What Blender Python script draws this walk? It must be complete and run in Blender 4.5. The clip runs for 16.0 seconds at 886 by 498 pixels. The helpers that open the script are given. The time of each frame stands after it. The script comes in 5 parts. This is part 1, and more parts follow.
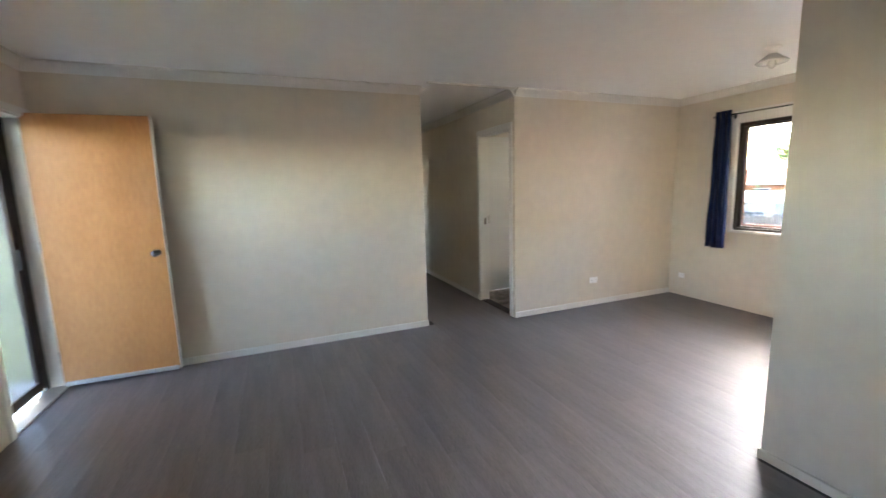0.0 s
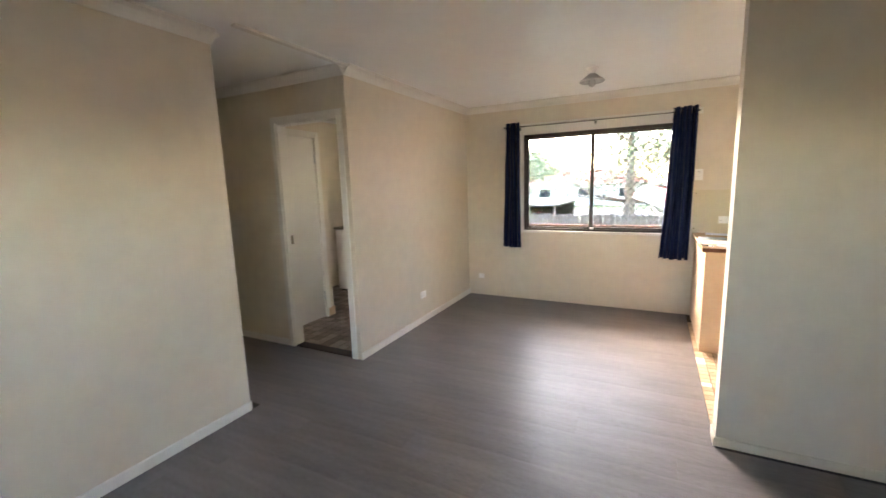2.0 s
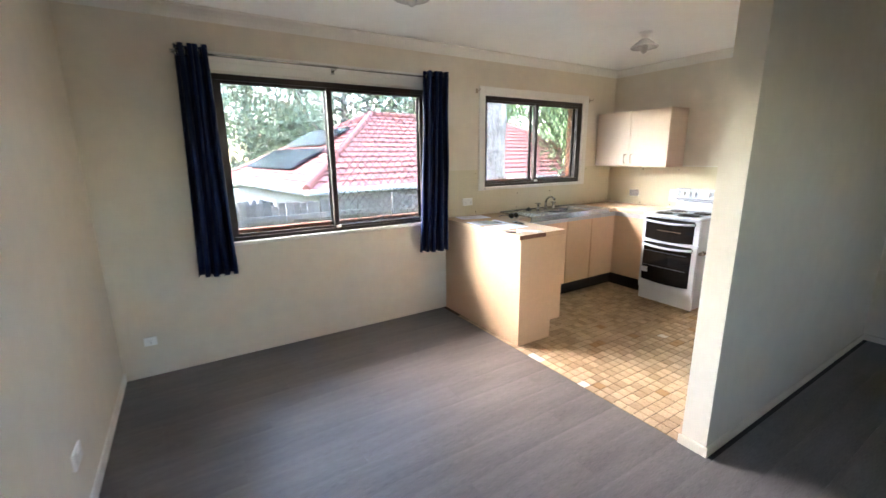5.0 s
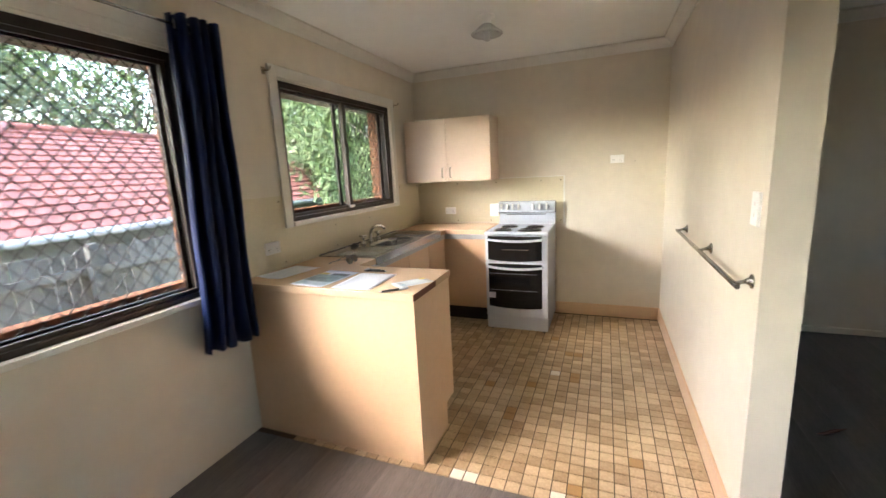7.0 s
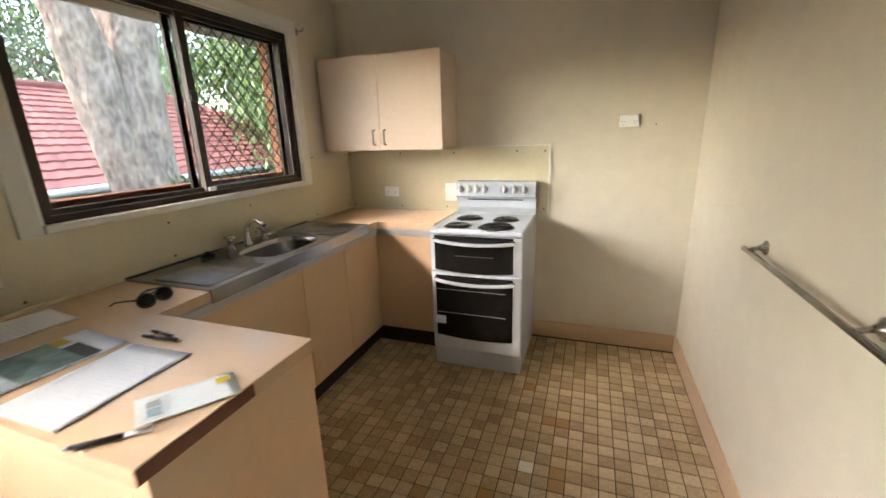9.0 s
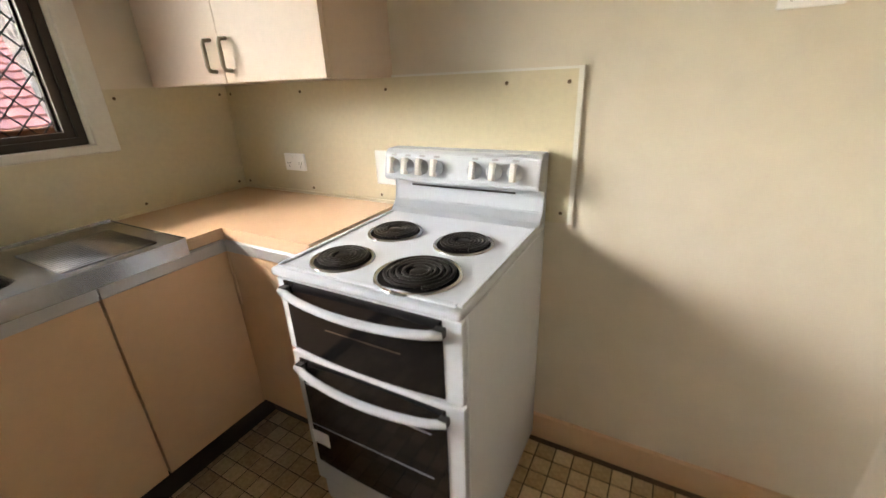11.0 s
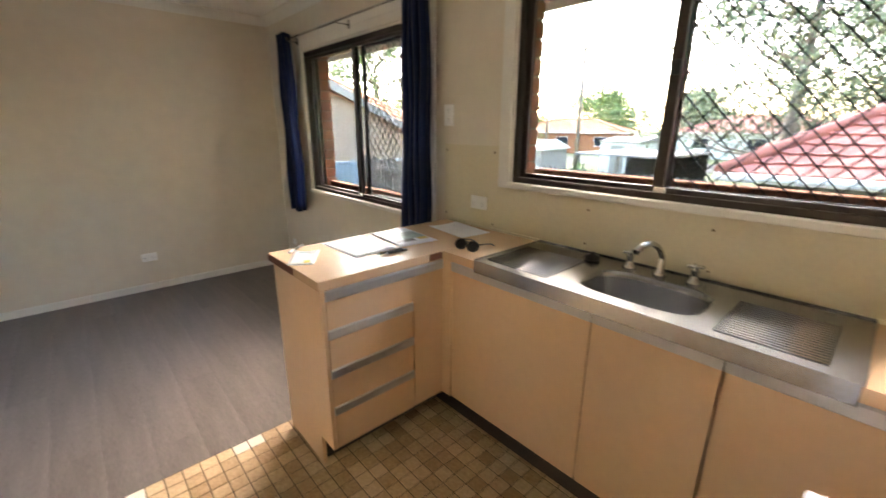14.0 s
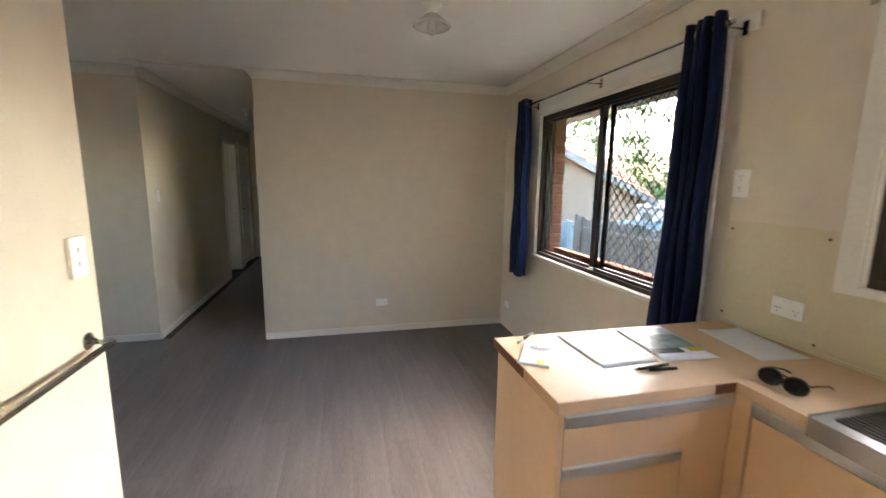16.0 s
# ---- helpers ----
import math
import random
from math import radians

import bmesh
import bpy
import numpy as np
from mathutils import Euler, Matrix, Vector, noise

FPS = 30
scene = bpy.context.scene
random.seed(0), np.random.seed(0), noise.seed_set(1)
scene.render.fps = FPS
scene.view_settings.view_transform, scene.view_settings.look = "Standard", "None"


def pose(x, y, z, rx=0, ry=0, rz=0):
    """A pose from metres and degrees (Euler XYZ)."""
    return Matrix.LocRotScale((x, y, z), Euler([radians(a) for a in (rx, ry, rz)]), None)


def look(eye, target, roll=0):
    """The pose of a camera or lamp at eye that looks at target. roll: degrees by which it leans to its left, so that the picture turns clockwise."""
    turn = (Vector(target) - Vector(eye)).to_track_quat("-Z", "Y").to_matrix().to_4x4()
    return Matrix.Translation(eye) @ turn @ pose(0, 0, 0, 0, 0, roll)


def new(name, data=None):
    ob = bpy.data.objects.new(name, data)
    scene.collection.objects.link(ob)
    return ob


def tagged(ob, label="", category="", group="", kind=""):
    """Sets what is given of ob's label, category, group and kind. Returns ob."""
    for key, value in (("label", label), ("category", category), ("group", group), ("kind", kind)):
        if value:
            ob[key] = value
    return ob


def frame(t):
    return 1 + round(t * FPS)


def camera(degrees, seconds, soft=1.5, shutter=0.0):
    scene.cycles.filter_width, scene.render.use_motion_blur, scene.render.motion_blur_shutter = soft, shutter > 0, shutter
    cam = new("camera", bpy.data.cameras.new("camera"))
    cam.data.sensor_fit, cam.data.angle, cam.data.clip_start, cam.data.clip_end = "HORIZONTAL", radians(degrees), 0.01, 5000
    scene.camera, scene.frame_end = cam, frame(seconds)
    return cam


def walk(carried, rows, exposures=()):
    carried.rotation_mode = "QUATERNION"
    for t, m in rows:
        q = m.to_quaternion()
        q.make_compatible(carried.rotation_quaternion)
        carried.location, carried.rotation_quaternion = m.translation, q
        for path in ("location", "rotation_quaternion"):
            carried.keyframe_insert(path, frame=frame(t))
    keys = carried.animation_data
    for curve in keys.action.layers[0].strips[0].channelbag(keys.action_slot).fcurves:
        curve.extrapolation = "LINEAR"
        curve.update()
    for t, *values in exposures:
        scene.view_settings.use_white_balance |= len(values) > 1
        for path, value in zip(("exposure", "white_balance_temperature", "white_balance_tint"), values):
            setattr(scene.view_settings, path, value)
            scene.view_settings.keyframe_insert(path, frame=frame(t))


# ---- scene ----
cam = camera(94.6, 16.0, soft=1.5, shutter=0.4)
PATH = [
    (0, (-4.724, -3.751, 1.444), (-3.979, -1.919, 1.149), -1.7),
    (0.5, (-4.894, -3.411, 1.454), (-3.813, -1.754, 1.159), -2.5),
    (1, (-5.066, -3.008, 1.454), (-3.694, -1.585, 1.154), -2.2),
    (1.5, (-5.14, -2.63, 1.469), (-3.558, -1.45, 1.144), -2.5),
    (2, (-5.009, -2.194, 1.484), (-3.254, -1.287, 1.172), -1.8),
    (2.5, (-4.867, -1.684, 1.49), (-2.955, -1.209, 1.145), -1.5),
    (3, (-4.576, -1.317, 1.493), (-2.614, -1.158, 1.138), -0.8),
    (3.5, (-4.265, -0.939, 1.525), (-2.312, -1.167, 1.159), -1.5),
    (3.7, (-4.135, -0.785, 1.554), (-2.213, -1.186, 1.172), -1.8),
    (5.8, (-2.647, -0.509, 1.436), (-1.304, -1.946, 1.074), -0.5),
    (6, (-2.462, -0.551, 1.432), (-1.259, -2.113, 1.095), -1.1),
    (6.5, (-2.124, -0.678, 1.446), (-1.203, -2.411, 1.062), -2.6),
    (7, (-1.877, -0.967, 1.445), (-1.144, -2.79, 1.072), -2.9),
    (7.5, (-1.739, -1.282, 1.442), (-1.187, -3.164, 1.05), -3.2),
    (8, (-1.721, -1.579, 1.444), (-1.23, -3.469, 1.014), -3.2),
    (8.5, (-1.813, -1.885, 1.433), (-1.186, -3.723, 0.952), -1.9),
    (9, (-1.769, -2.222, 1.428), (-1.11, -4.033, 0.893), -1.9),
    (9.5, (-1.739, -2.59, 1.435), (-1.111, -4.388, 0.824), -2.2),
    (9.7, (-1.76, -2.763, 1.416), (-1.119, -4.546, 0.774), -2.1),
    (11.8, (-1.737, -4.188, 1.32), (-0.364, -5.341, 0.433), -0.5),
    (12, (-1.659, -4.258, 1.321), (-0.134, -5.185, 0.418), 0.8),
    (12.5, (-1.534, -4.323, 1.324), (0.245, -4.495, 0.426), 1.9),
    (13, (-1.535, -4.4, 1.371), (0.164, -3.786, 0.513), 2.3),
    (13.5, (-1.582, -4.417, 1.399), (-0.095, -3.287, 0.684), 0.9),
    (14, (-1.657, -4.38, 1.437), (-0.373, -2.957, 0.866), 0.2),
    (14.5, (-1.725, -4.34, 1.481), (-0.674, -2.701, 1.022), 0.2),
    (15, (-1.777, -4.291, 1.493), (-0.941, -2.512, 1.125), 0.5),
    (15.5, (-1.779, -4.215, 1.5), (-1.13, -2.353, 1.168), 0.5),
    (16, (-1.627, -3.983, 1.486), (-1.156, -2.066, 1.168), 0.8),
]
walk(cam, [(t, look(eye, target, roll)) for t, eye, target, roll in PATH],
     exposures=[(0, 7.2, 6800, 17), (2, 7.05, 7400, 18), (3.5, 6.95, 6900, 17), (5.9, 6.35, 6150, 12), (6.5, 6.15, 6750, 14), (7, 6.0, 6900, 14), (9, 5.7, 7200, 12), (11.9, 5.65, 7250, 14), (12.6, 5.85, 7800, 18), (13.5, 6.1, 7600, 16), (15, 6.42, 7400, 14), (16, 6.38, 7000, 14)])

# ---- world, sun, exposure ----
world = bpy.data.worlds.new("sky_world")
scene.world = world
world.use_nodes = True
wn = world.node_tree
sky = wn.nodes.new("ShaderNodeTexSky")
sky.sky_type = "NISHITA"
sky.sun_disc = False
SUN_EL, SUN_ROT = radians(40), radians(50)
sky.sun_elevation, sky.sun_rotation = SUN_EL, SUN_ROT
sky.air_density, sky.dust_density, sky.ozone_density = 1.2, 1.4, 0.8
wn.nodes["Background"].inputs["Strength"].default_value = 0.15
wn.links.new(sky.outputs["Color"], wn.nodes["Background"].inputs["Color"])
sun = new("sun", bpy.data.lights.new("sun", "SUN"))
sun.data.energy, sun.data.angle, sun.data.color = 0.3, radians(90), (1.0, 0.98, 0.95)
SUN_DIR = Vector((math.sin(SUN_ROT) * math.cos(SUN_EL), math.cos(SUN_ROT) * math.cos(SUN_EL), math.sin(SUN_EL)))
sun.matrix_world = look(SUN_DIR * 30, (0, 0, 0))


# ---- materials ----
def mat(name, color, rough=0.6, metal=0.0, vary=0.12, scale=3.0, fine=60.0, bump=0.0, stretch=(1, 1, 1), spec=0.5, tint=None, per=0.0, bscale=None, island=False, bdist=0.01):
    m = bpy.data.materials.new(name)
    m.use_nodes = True
    nt = m.node_tree
    N, L = nt.nodes, nt.links
    p = N["Principled BSDF"]
    p.inputs["Metallic"].default_value = metal
    p.inputs["Specular IOR Level"].default_value = spec
    tc = N.new("ShaderNodeTexCoord")
    mp = N.new("ShaderNodeMapping")
    mp.inputs["Scale"].default_value = stretch
    L.new(tc.outputs["Object"], mp.inputs["Vector"])

    def nz(sc, det):
        n = N.new("ShaderNodeTexNoise")
        n.inputs["Scale"].default_value, n.inputs["Detail"].default_value = sc, det
        L.new(mp.outputs["Vector"], n.inputs["Vector"])
        return n.outputs["Fac"]

    big, small = nz(scale, 4), nz(fine, 3)
    add = N.new("ShaderNodeMath")
    add.operation = "ADD"
    L.new(big, add.inputs[0])
    L.new(small, add.inputs[1])
    val = add.outputs[0]
    if per:
        inf = N.new("ShaderNodeNewGeometry" if island else "ShaderNodeObjectInfo")
        mul = N.new("ShaderNodeMath")
        mul.operation = "MULTIPLY_ADD"
        L.new(inf.outputs["Random Per Island" if island else "Random"], mul.inputs[0])
        mul.inputs[1].default_value = per
        L.new(val, mul.inputs[2])
        sub = N.new("ShaderNodeMath")
        sub.operation = "SUBTRACT"
        L.new(mul.outputs[0], sub.inputs[0])
        sub.inputs[1].default_value = per / 2
        val = sub.outputs[0]
    rmp = N.new("ShaderNodeMapRange")
    rmp.inputs[1].default_value, rmp.inputs[2].default_value = 0.6, 1.4
    L.new(val, rmp.inputs[0])
    mix = N.new("ShaderNodeMix")
    mix.data_type = "RGBA"
    c = Vector(color)
    a = c * (1 - vary)
    b = Vector(tint) if tint else c * (1 + vary)
    mix.inputs[6].default_value = (*[min(1, v) for v in a], 1)
    mix.inputs[7].default_value = (*[min(1, v) for v in b], 1)
    L.new(rmp.outputs[0], mix.inputs[0])
    L.new(mix.outputs[2], p.inputs["Base Color"])
    rr = N.new("ShaderNodeMapRange")
    rr.inputs[3].default_value, rr.inputs[4].default_value = max(0.02, rough * 0.85), min(1, rough * 1.15)
    L.new(big, rr.inputs[0])
    L.new(rr.outputs[0], p.inputs["Roughness"])
    if bump:
        bp = N.new("ShaderNodeBump")
        bp.inputs["Strength"].default_value, bp.inputs["Distance"].default_value = bump, bdist
        L.new(nz(bscale, 3) if bscale else small, bp.inputs["Height"])
        L.new(bp.outputs["Normal"], p.inputs["Normal"])
    return m


M = {}
M["wall"] = mat("wall_paint", (0.70, 0.63, 0.515), 0.36, vary=0.06, scale=0.8, fine=9, bump=0.05, bscale=180)
M["ceil"] = mat("ceiling_paint", (0.88, 0.88, 0.86), 0.30, vary=0.03, scale=0.6, fine=8, bump=0.04, bscale=3)
M["white"] = mat("white_gloss_paint", (0.76, 0.74, 0.68), 0.35, vary=0.05, scale=2, bump=0.04)
M["plank"] = mat("vinyl_plank", (0.116, 0.098, 0.090), 0.40, vary=0.36, scale=2.2, fine=34, stretch=(8, 0.7, 1), bump=0.10, per=0.16, tint=(0.178, 0.154, 0.142), spec=0.5)
M["subfloor"] = mat("dark_underlay", (0.03, 0.026, 0.023), 0.8)
M["tile"] = mat("floor_tile", (0.455, 0.295, 0.155), 0.40, vary=0.30, scale=2.2, fine=70, bump=0.06, per=0.6, tint=(0.62, 0.46, 0.29))
M["tile_isl"] = mat("floor_tile_rest", (0.455, 0.295, 0.155), 0.40, vary=0.30, scale=2.2, fine=70, bump=0.06, per=0.6, tint=(0.62, 0.46, 0.29), island=True)
M["laundry_tile"] = mat("laundry_tile", (0.25, 0.19, 0.145), 0.5, vary=0.35, scale=5, fine=50, per=0.8, tint=(0.38, 0.31, 0.25), island=True)
M["tile_white"] = mat("white_tile", (0.75, 0.70, 0.62), 0.4)
M["tile_tan"] = mat("tan_tile", (0.36, 0.20, 0.07), 0.42)
M["grout"] = mat("grout", (0.085, 0.055, 0.03), 0.9, vary=0.4, scale=4, bump=0.3)
M["cream"] = mat("cream_splashback", (0.66, 0.59, 0.42), 0.3, vary=0.05, scale=1.2)
M["peach"] = mat("peach_laminate", (0.66, 0.452, 0.29), 0.42, vary=0.04, scale=1.5, fine=30, bump=0.02)
M["peach_top"] = mat("peach_bench_laminate", (0.68, 0.48, 0.32), 0.25, vary=0.05, scale=6, fine=160, bump=0.03)
M["pink"] = mat("pale_pink_laminate", (0.70, 0.54, 0.42), 0.4, vary=0.03, scale=1.5)
M["chip"] = mat("exposed_chipboard", (0.16, 0.062, 0.036), 0.8, vary=0.3, fine=200, bump=0.3)
# dark board colour, also used for the painted shade above the pulls
M["kick"] = mat("dark_kickboard_and_gap_shade", (0.028, 0.018, 0.013), 0.55, vary=0.3)
M["alu"] = mat("brushed_aluminium", (0.50, 0.51, 0.52), 0.40, metal=0.75, vary=0.06, stretch=(1, 1, 30))
M["steel"] = mat("stainless_steel", (0.35, 0.36, 0.375), 0.34, metal=1.0, vary=0.08, scale=6, fine=90, bump=0.03)
M["railm"] = mat("dull_rail_metal", (0.36, 0.34, 0.31), 0.19, metal=1.0, vary=0.06)
for lk in list(M["steel"].node_tree.links):
    if lk.to_socket.name == "Roughness":
        M["steel"].node_tree.links.remove(lk)
M["steel"].node_tree.nodes["Principled BSDF"].inputs["Roughness"].default_value = 0.24
M["brass"] = mat("antique_metal", (0.38, 0.32, 0.24), 0.38, metal=1.0, vary=0.15)
M["chrome"] = mat("chrome", (0.52, 0.52, 0.51), 0.12, metal=1.0, vary=0.02)
M["enamel"] = mat("white_enamel", (0.58, 0.62, 0.67), 0.18, vary=0.02, scale=2)
M["blackglass"] = mat("black_oven_glass", (0.010, 0.009, 0.009), 0.08, vary=0.1)
M["element"] = mat("black_iron_element", (0.012, 0.010, 0.009), 0.36, vary=0.3, bump=0.1, spec=0.4)
M["drip"] = mat("dark_drip_pan", (0.004, 0.0035, 0.003), 0.6, vary=0.3, spec=0.2)
M["black"] = mat("black_plastic", (0.015, 0.015, 0.016), 0.4)
M["plastic"] = mat("white_plastic", (0.90, 0.89, 0.86), 0.3, vary=0.02)
M["navy"] = mat("navy_blockout_fabric", (0.003, 0.010, 0.046), 0.5, vary=0.25, scale=8, fine=300, bump=0.1, spec=0.15)
M["bronze"] = mat("brown_aluminium", (0.035, 0.024, 0.018), 0.4, metal=0.3, vary=0.15)
M["wood"] = mat("door_veneer", (0.45, 0.195, 0.062), 0.42, vary=0.12, scale=2.0, fine=24, stretch=(2.5, 2.5, 0.7), bump=0.03, tint=(0.52, 0.245, 0.088))
M["brick"] = mat("orange_brick", (0.42, 0.17, 0.085), 0.9, vary=0.25, scale=6, fine=50, bump=0.5, per=0.5)
M["mortar"] = mat("mortar", (0.36, 0.32, 0.27), 0.95, vary=0.2, bump=0.4)
M["screw"] = mat("rusty_screw", (0.16, 0.11, 0.065), 0.5, metal=0.6)
M["grass"] = mat("lawn", (0.075, 0.10, 0.03), 0.95, vary=0.5, scale=0.8, fine=30, bump=0.6)
M["concrete"] = mat("concrete", (0.55, 0.53, 0.49), 0.9, vary=0.2, scale=1.5, bump=0.3)
M["paling"] = mat("weathered_paling", (0.23, 0.215, 0.19), 0.9, vary=0.35, scale=4, fine=40, stretch=(3, 3, 0.4), bump=0.4, per=0.5)
M["rooftile"] = mat("red_roof_tile", (0.40, 0.145, 0.115), 0.7, vary=0.3, scale=1.5, fine=20, bump=0.3, per=0.4, island=True)
M["oranget"] = mat("orange_roof_tile", (0.42, 0.17, 0.08), 0.75, vary=0.3, scale=2, fine=20, bump=0.3, per=0.4, island=True)
M["greyw"] = mat("grey_render", (0.30, 0.29, 0.27), 0.9, vary=0.12, bump=0.2)
M["beigew"] = mat("beige_cladding", (0.36, 0.26, 0.19), 0.8, vary=0.1)
M["bluef"] = mat("blue_grey_steel_sheet", (0.27, 0.37, 0.43), 0.5, vary=0.08)
M["whitew"] = mat("white_cladding", (0.72, 0.72, 0.70), 0.7, vary=0.06)
M["bark"] = mat("gum_bark", (0.23, 0.165, 0.135), 0.95, vary=0.5, scale=4.0, fine=16, stretch=(1.7, 1.7, 0.95), bump=1.0, bscale=9, bdist=0.06, tint=(0.50, 0.40, 0.335))
M["leaf"] = mat("gum_leaves", (0.14, 0.17, 0.085), 0.6, vary=0.35, scale=0.6, per=0.7, tint=(0.30, 0.34, 0.21), island=True)
M["leaf2"] = mat("bright_leaves", (0.13, 0.20, 0.06), 0.6, vary=0.35, scale=0.6, per=0.7, tint=(0.30, 0.40, 0.16), island=True)
M["solar"] = mat("solar_panel_glass", (0.02, 0.025, 0.035), 0.15, vary=0.1)
M["paper"] = mat("white_paper", (0.74, 0.77, 0.84), 0.45, vary=0.03)
M["photo"] = mat("brochure_print", (0.03, 0.10, 0.12), 0.3, vary=0.9, scale=9, fine=25, tint=(0.25, 0.38, 0.36))
M["skyprint"] = mat("pale_blue_print", (0.30, 0.46, 0.62), 0.35, vary=0.4, scale=14, fine=40, tint=(0.70, 0.76, 0.80))
M["yellow"] = mat("yellow_print", (0.55, 0.40, 0.05), 0.5)
M["greyink"] = mat("grey_print", (0.35, 0.36, 0.38), 0.7)
M["faintink"] = mat("faint_print", (0.58, 0.60, 0.64), 0.7)
M["clear"] = mat("clear_plastic_sleeve", (0.70, 0.74, 0.76), 0.15, vary=0.05)
M["asph"] = mat("road_surface", (0.06, 0.06, 0.06), 0.9, vary=0.2, bump=0.3)
M["red"] = mat("red_tarp", (0.45, 0.05, 0.06), 0.6)
M["screenmesh"] = mat("dark_wire_mesh", (0.05, 0.05, 0.055), 0.5, metal=0.5)
M["drywood"] = mat("pole_timber", (0.24, 0.20, 0.16), 0.9, vary=0.25, stretch=(3, 3, 0.3), bump=0.3)

g = bpy.data.materials.new("view_dimming_glass")
g.use_nodes = True
gp = g.node_tree.nodes["Principled BSDF"]
# dark tint stands in for lower exposure of the view outside
gp.inputs["Base Color"].default_value = (0.165, 0.172, 0.172, 1)
gp.inputs["Roughness"].default_value = 0.0
gp.inputs["IOR"].default_value = 1.02
gp.inputs["Transmission Weight"].default_value = 1.0
M["glass"] = g
fg = bpy.data.materials.new("frosted_lamp_glass")
fg.use_nodes = True
fp = fg.node_tree.nodes["Principled BSDF"]
fp.inputs["Base Color"].default_value = (0.95, 0.95, 0.93, 1)
fp.inputs["Roughness"].default_value = 0.25
fp.inputs["Transmission Weight"].default_value = 0.35
M["frost"] = fg


# ---- mesh helpers ----
def box(bm, x0, x1, y0, y1, z0, z1, bev=0.0, seg=2):
    x0, x1 = min(x0, x1), max(x0, x1)
    y0, y1 = min(y0, y1), max(y0, y1)
    z0, z1 = min(z0, z1), max(z0, z1)
    v = [bm.verts.new((x, y, z)) for z in (z0, z1) for y in (y0, y1) for x in (x0, x1)]
    fs = [bm.faces.new([v[i] for i in q]) for q in ((0, 2, 3, 1), (4, 5, 7, 6), (0, 1, 5, 4), (2, 6, 7, 3), (0, 4, 6, 2), (1, 3, 7, 5))]
    if bev:
        bmesh.ops.bevel(bm, geom=list({e for f in fs for e in f.edges}), offset=bev, segments=seg, affect="EDGES", profile=0.5)
    return bm


def tube(bm, pts, rad, seg=10, caps=True):
    """A round bar along points; rad is one number or one for each point."""
    pts = [Vector(p) for p in pts]
    rads = rad if isinstance(rad, (list, tuple)) else [rad] * len(pts)
    rings = []
    up = None
    for i, p in enumerate(pts):
        d = (pts[min(i + 1, len(pts) - 1)] - pts[max(i - 1, 0)]).normalized()
        if up is None:
            up = d.orthogonal().normalized()
        up = (up - d * up.dot(d)).normalized()
        w = d.cross(up)
        rings.append([bm.verts.new(p + (up * math.cos(2 * math.pi * k / seg) + w * math.sin(2 * math.pi * k / seg)) * rads[i]) for k in range(seg)])
    for a, b in zip(rings, rings[1:]):
        for k in range(seg):
            f = bm.faces.new((a[k], a[(k + 1) % seg], b[(k + 1) % seg], b[k]))
            f.smooth = True
    if caps:
        bm.faces.new(rings[0][::-1])
        bm.faces.new(rings[-1])
    return bm


def lathe(bm, prof, seg=24, m=Matrix()):
    """Turns a profile of (radius, height) about z, then lays it by m."""
    rings = []
    for r, z in prof:
        rings.append([bm.verts.new(m @ Vector((r * math.cos(2 * math.pi * k / seg), r * math.sin(2 * math.pi * k / seg), z))) for k in range(seg)] if r > 1e-6 else [bm.verts.new(m @ Vector((0, 0, z)))])
    for a, b in zip(rings, rings[1:]):
        for k in range(seg):
            q = [a[k % len(a)], a[(k + 1) % len(a)], b[(k + 1) % len(b)], b[k % len(b)]]
            q = list(dict.fromkeys(q))
            if len(q) > 2:
                f = bm.faces.new(q)
                f.smooth = True
    return bm


def extrude_profile(bm, prof, origin, along, out, up=(0, 0, 1)):
    """A moulding: profile of (out, up) steps swept from origin over the vector along."""
    o, a, u, w = Vector(origin), Vector(along), Vector(out), Vector(up)
    r0 = [bm.verts.new(o + u * p + w * q) for p, q in prof]
    r1 = [bm.verts.new(o + a + u * p + w * q) for p, q in prof]
    n = len(prof)
    for i in range(n):
        bm.faces.new((r0[i], r0[(i + 1) % n], r1[(i + 1) % n], r1[i]))
    bm.faces.new(r0[::-1])
    bm.faces.new(r1)
    return bm


def mesh_of(name, bm, material):
    bmesh.ops.recalc_face_normals(bm, faces=bm.faces)
    me = bpy.data.meshes.new(name)
    bm.to_mesh(me)
    bm.free()
    me.materials.append(M[material])
    return me


def part(name, bm, material, parent, label=""):
    ob = new(name, mesh_of(name, bm, material))
    ob.parent = parent
    if label:
        ob["label"] = label
    return ob


def piece(name, me, parent, loc=(0, 0, 0), rot=(0, 0, 0)):
    ob = new(name, me)
    ob.parent = parent
    ob.location, ob.rotation_euler = loc, rot
    return ob


def thing(name, label, category, group="", kind="", loc=(0, 0, 0), rz=0.0):
    ob = new(name)
    ob.empty_display_size = 0.1
    ob.location = loc
    ob.rotation_euler = (0, 0, rz)
    return tagged(ob, label, category, group, kind)


def solid(name, bm, material, label, category, kind="", group=""):
    return tagged(new(name, mesh_of(name, bm, material)), label, category, group, kind)


def B(*boxes, bev=0.0):
    bm = bmesh.new()
    for b in boxes:
        box(bm, *b, bev=bev)
    return bm


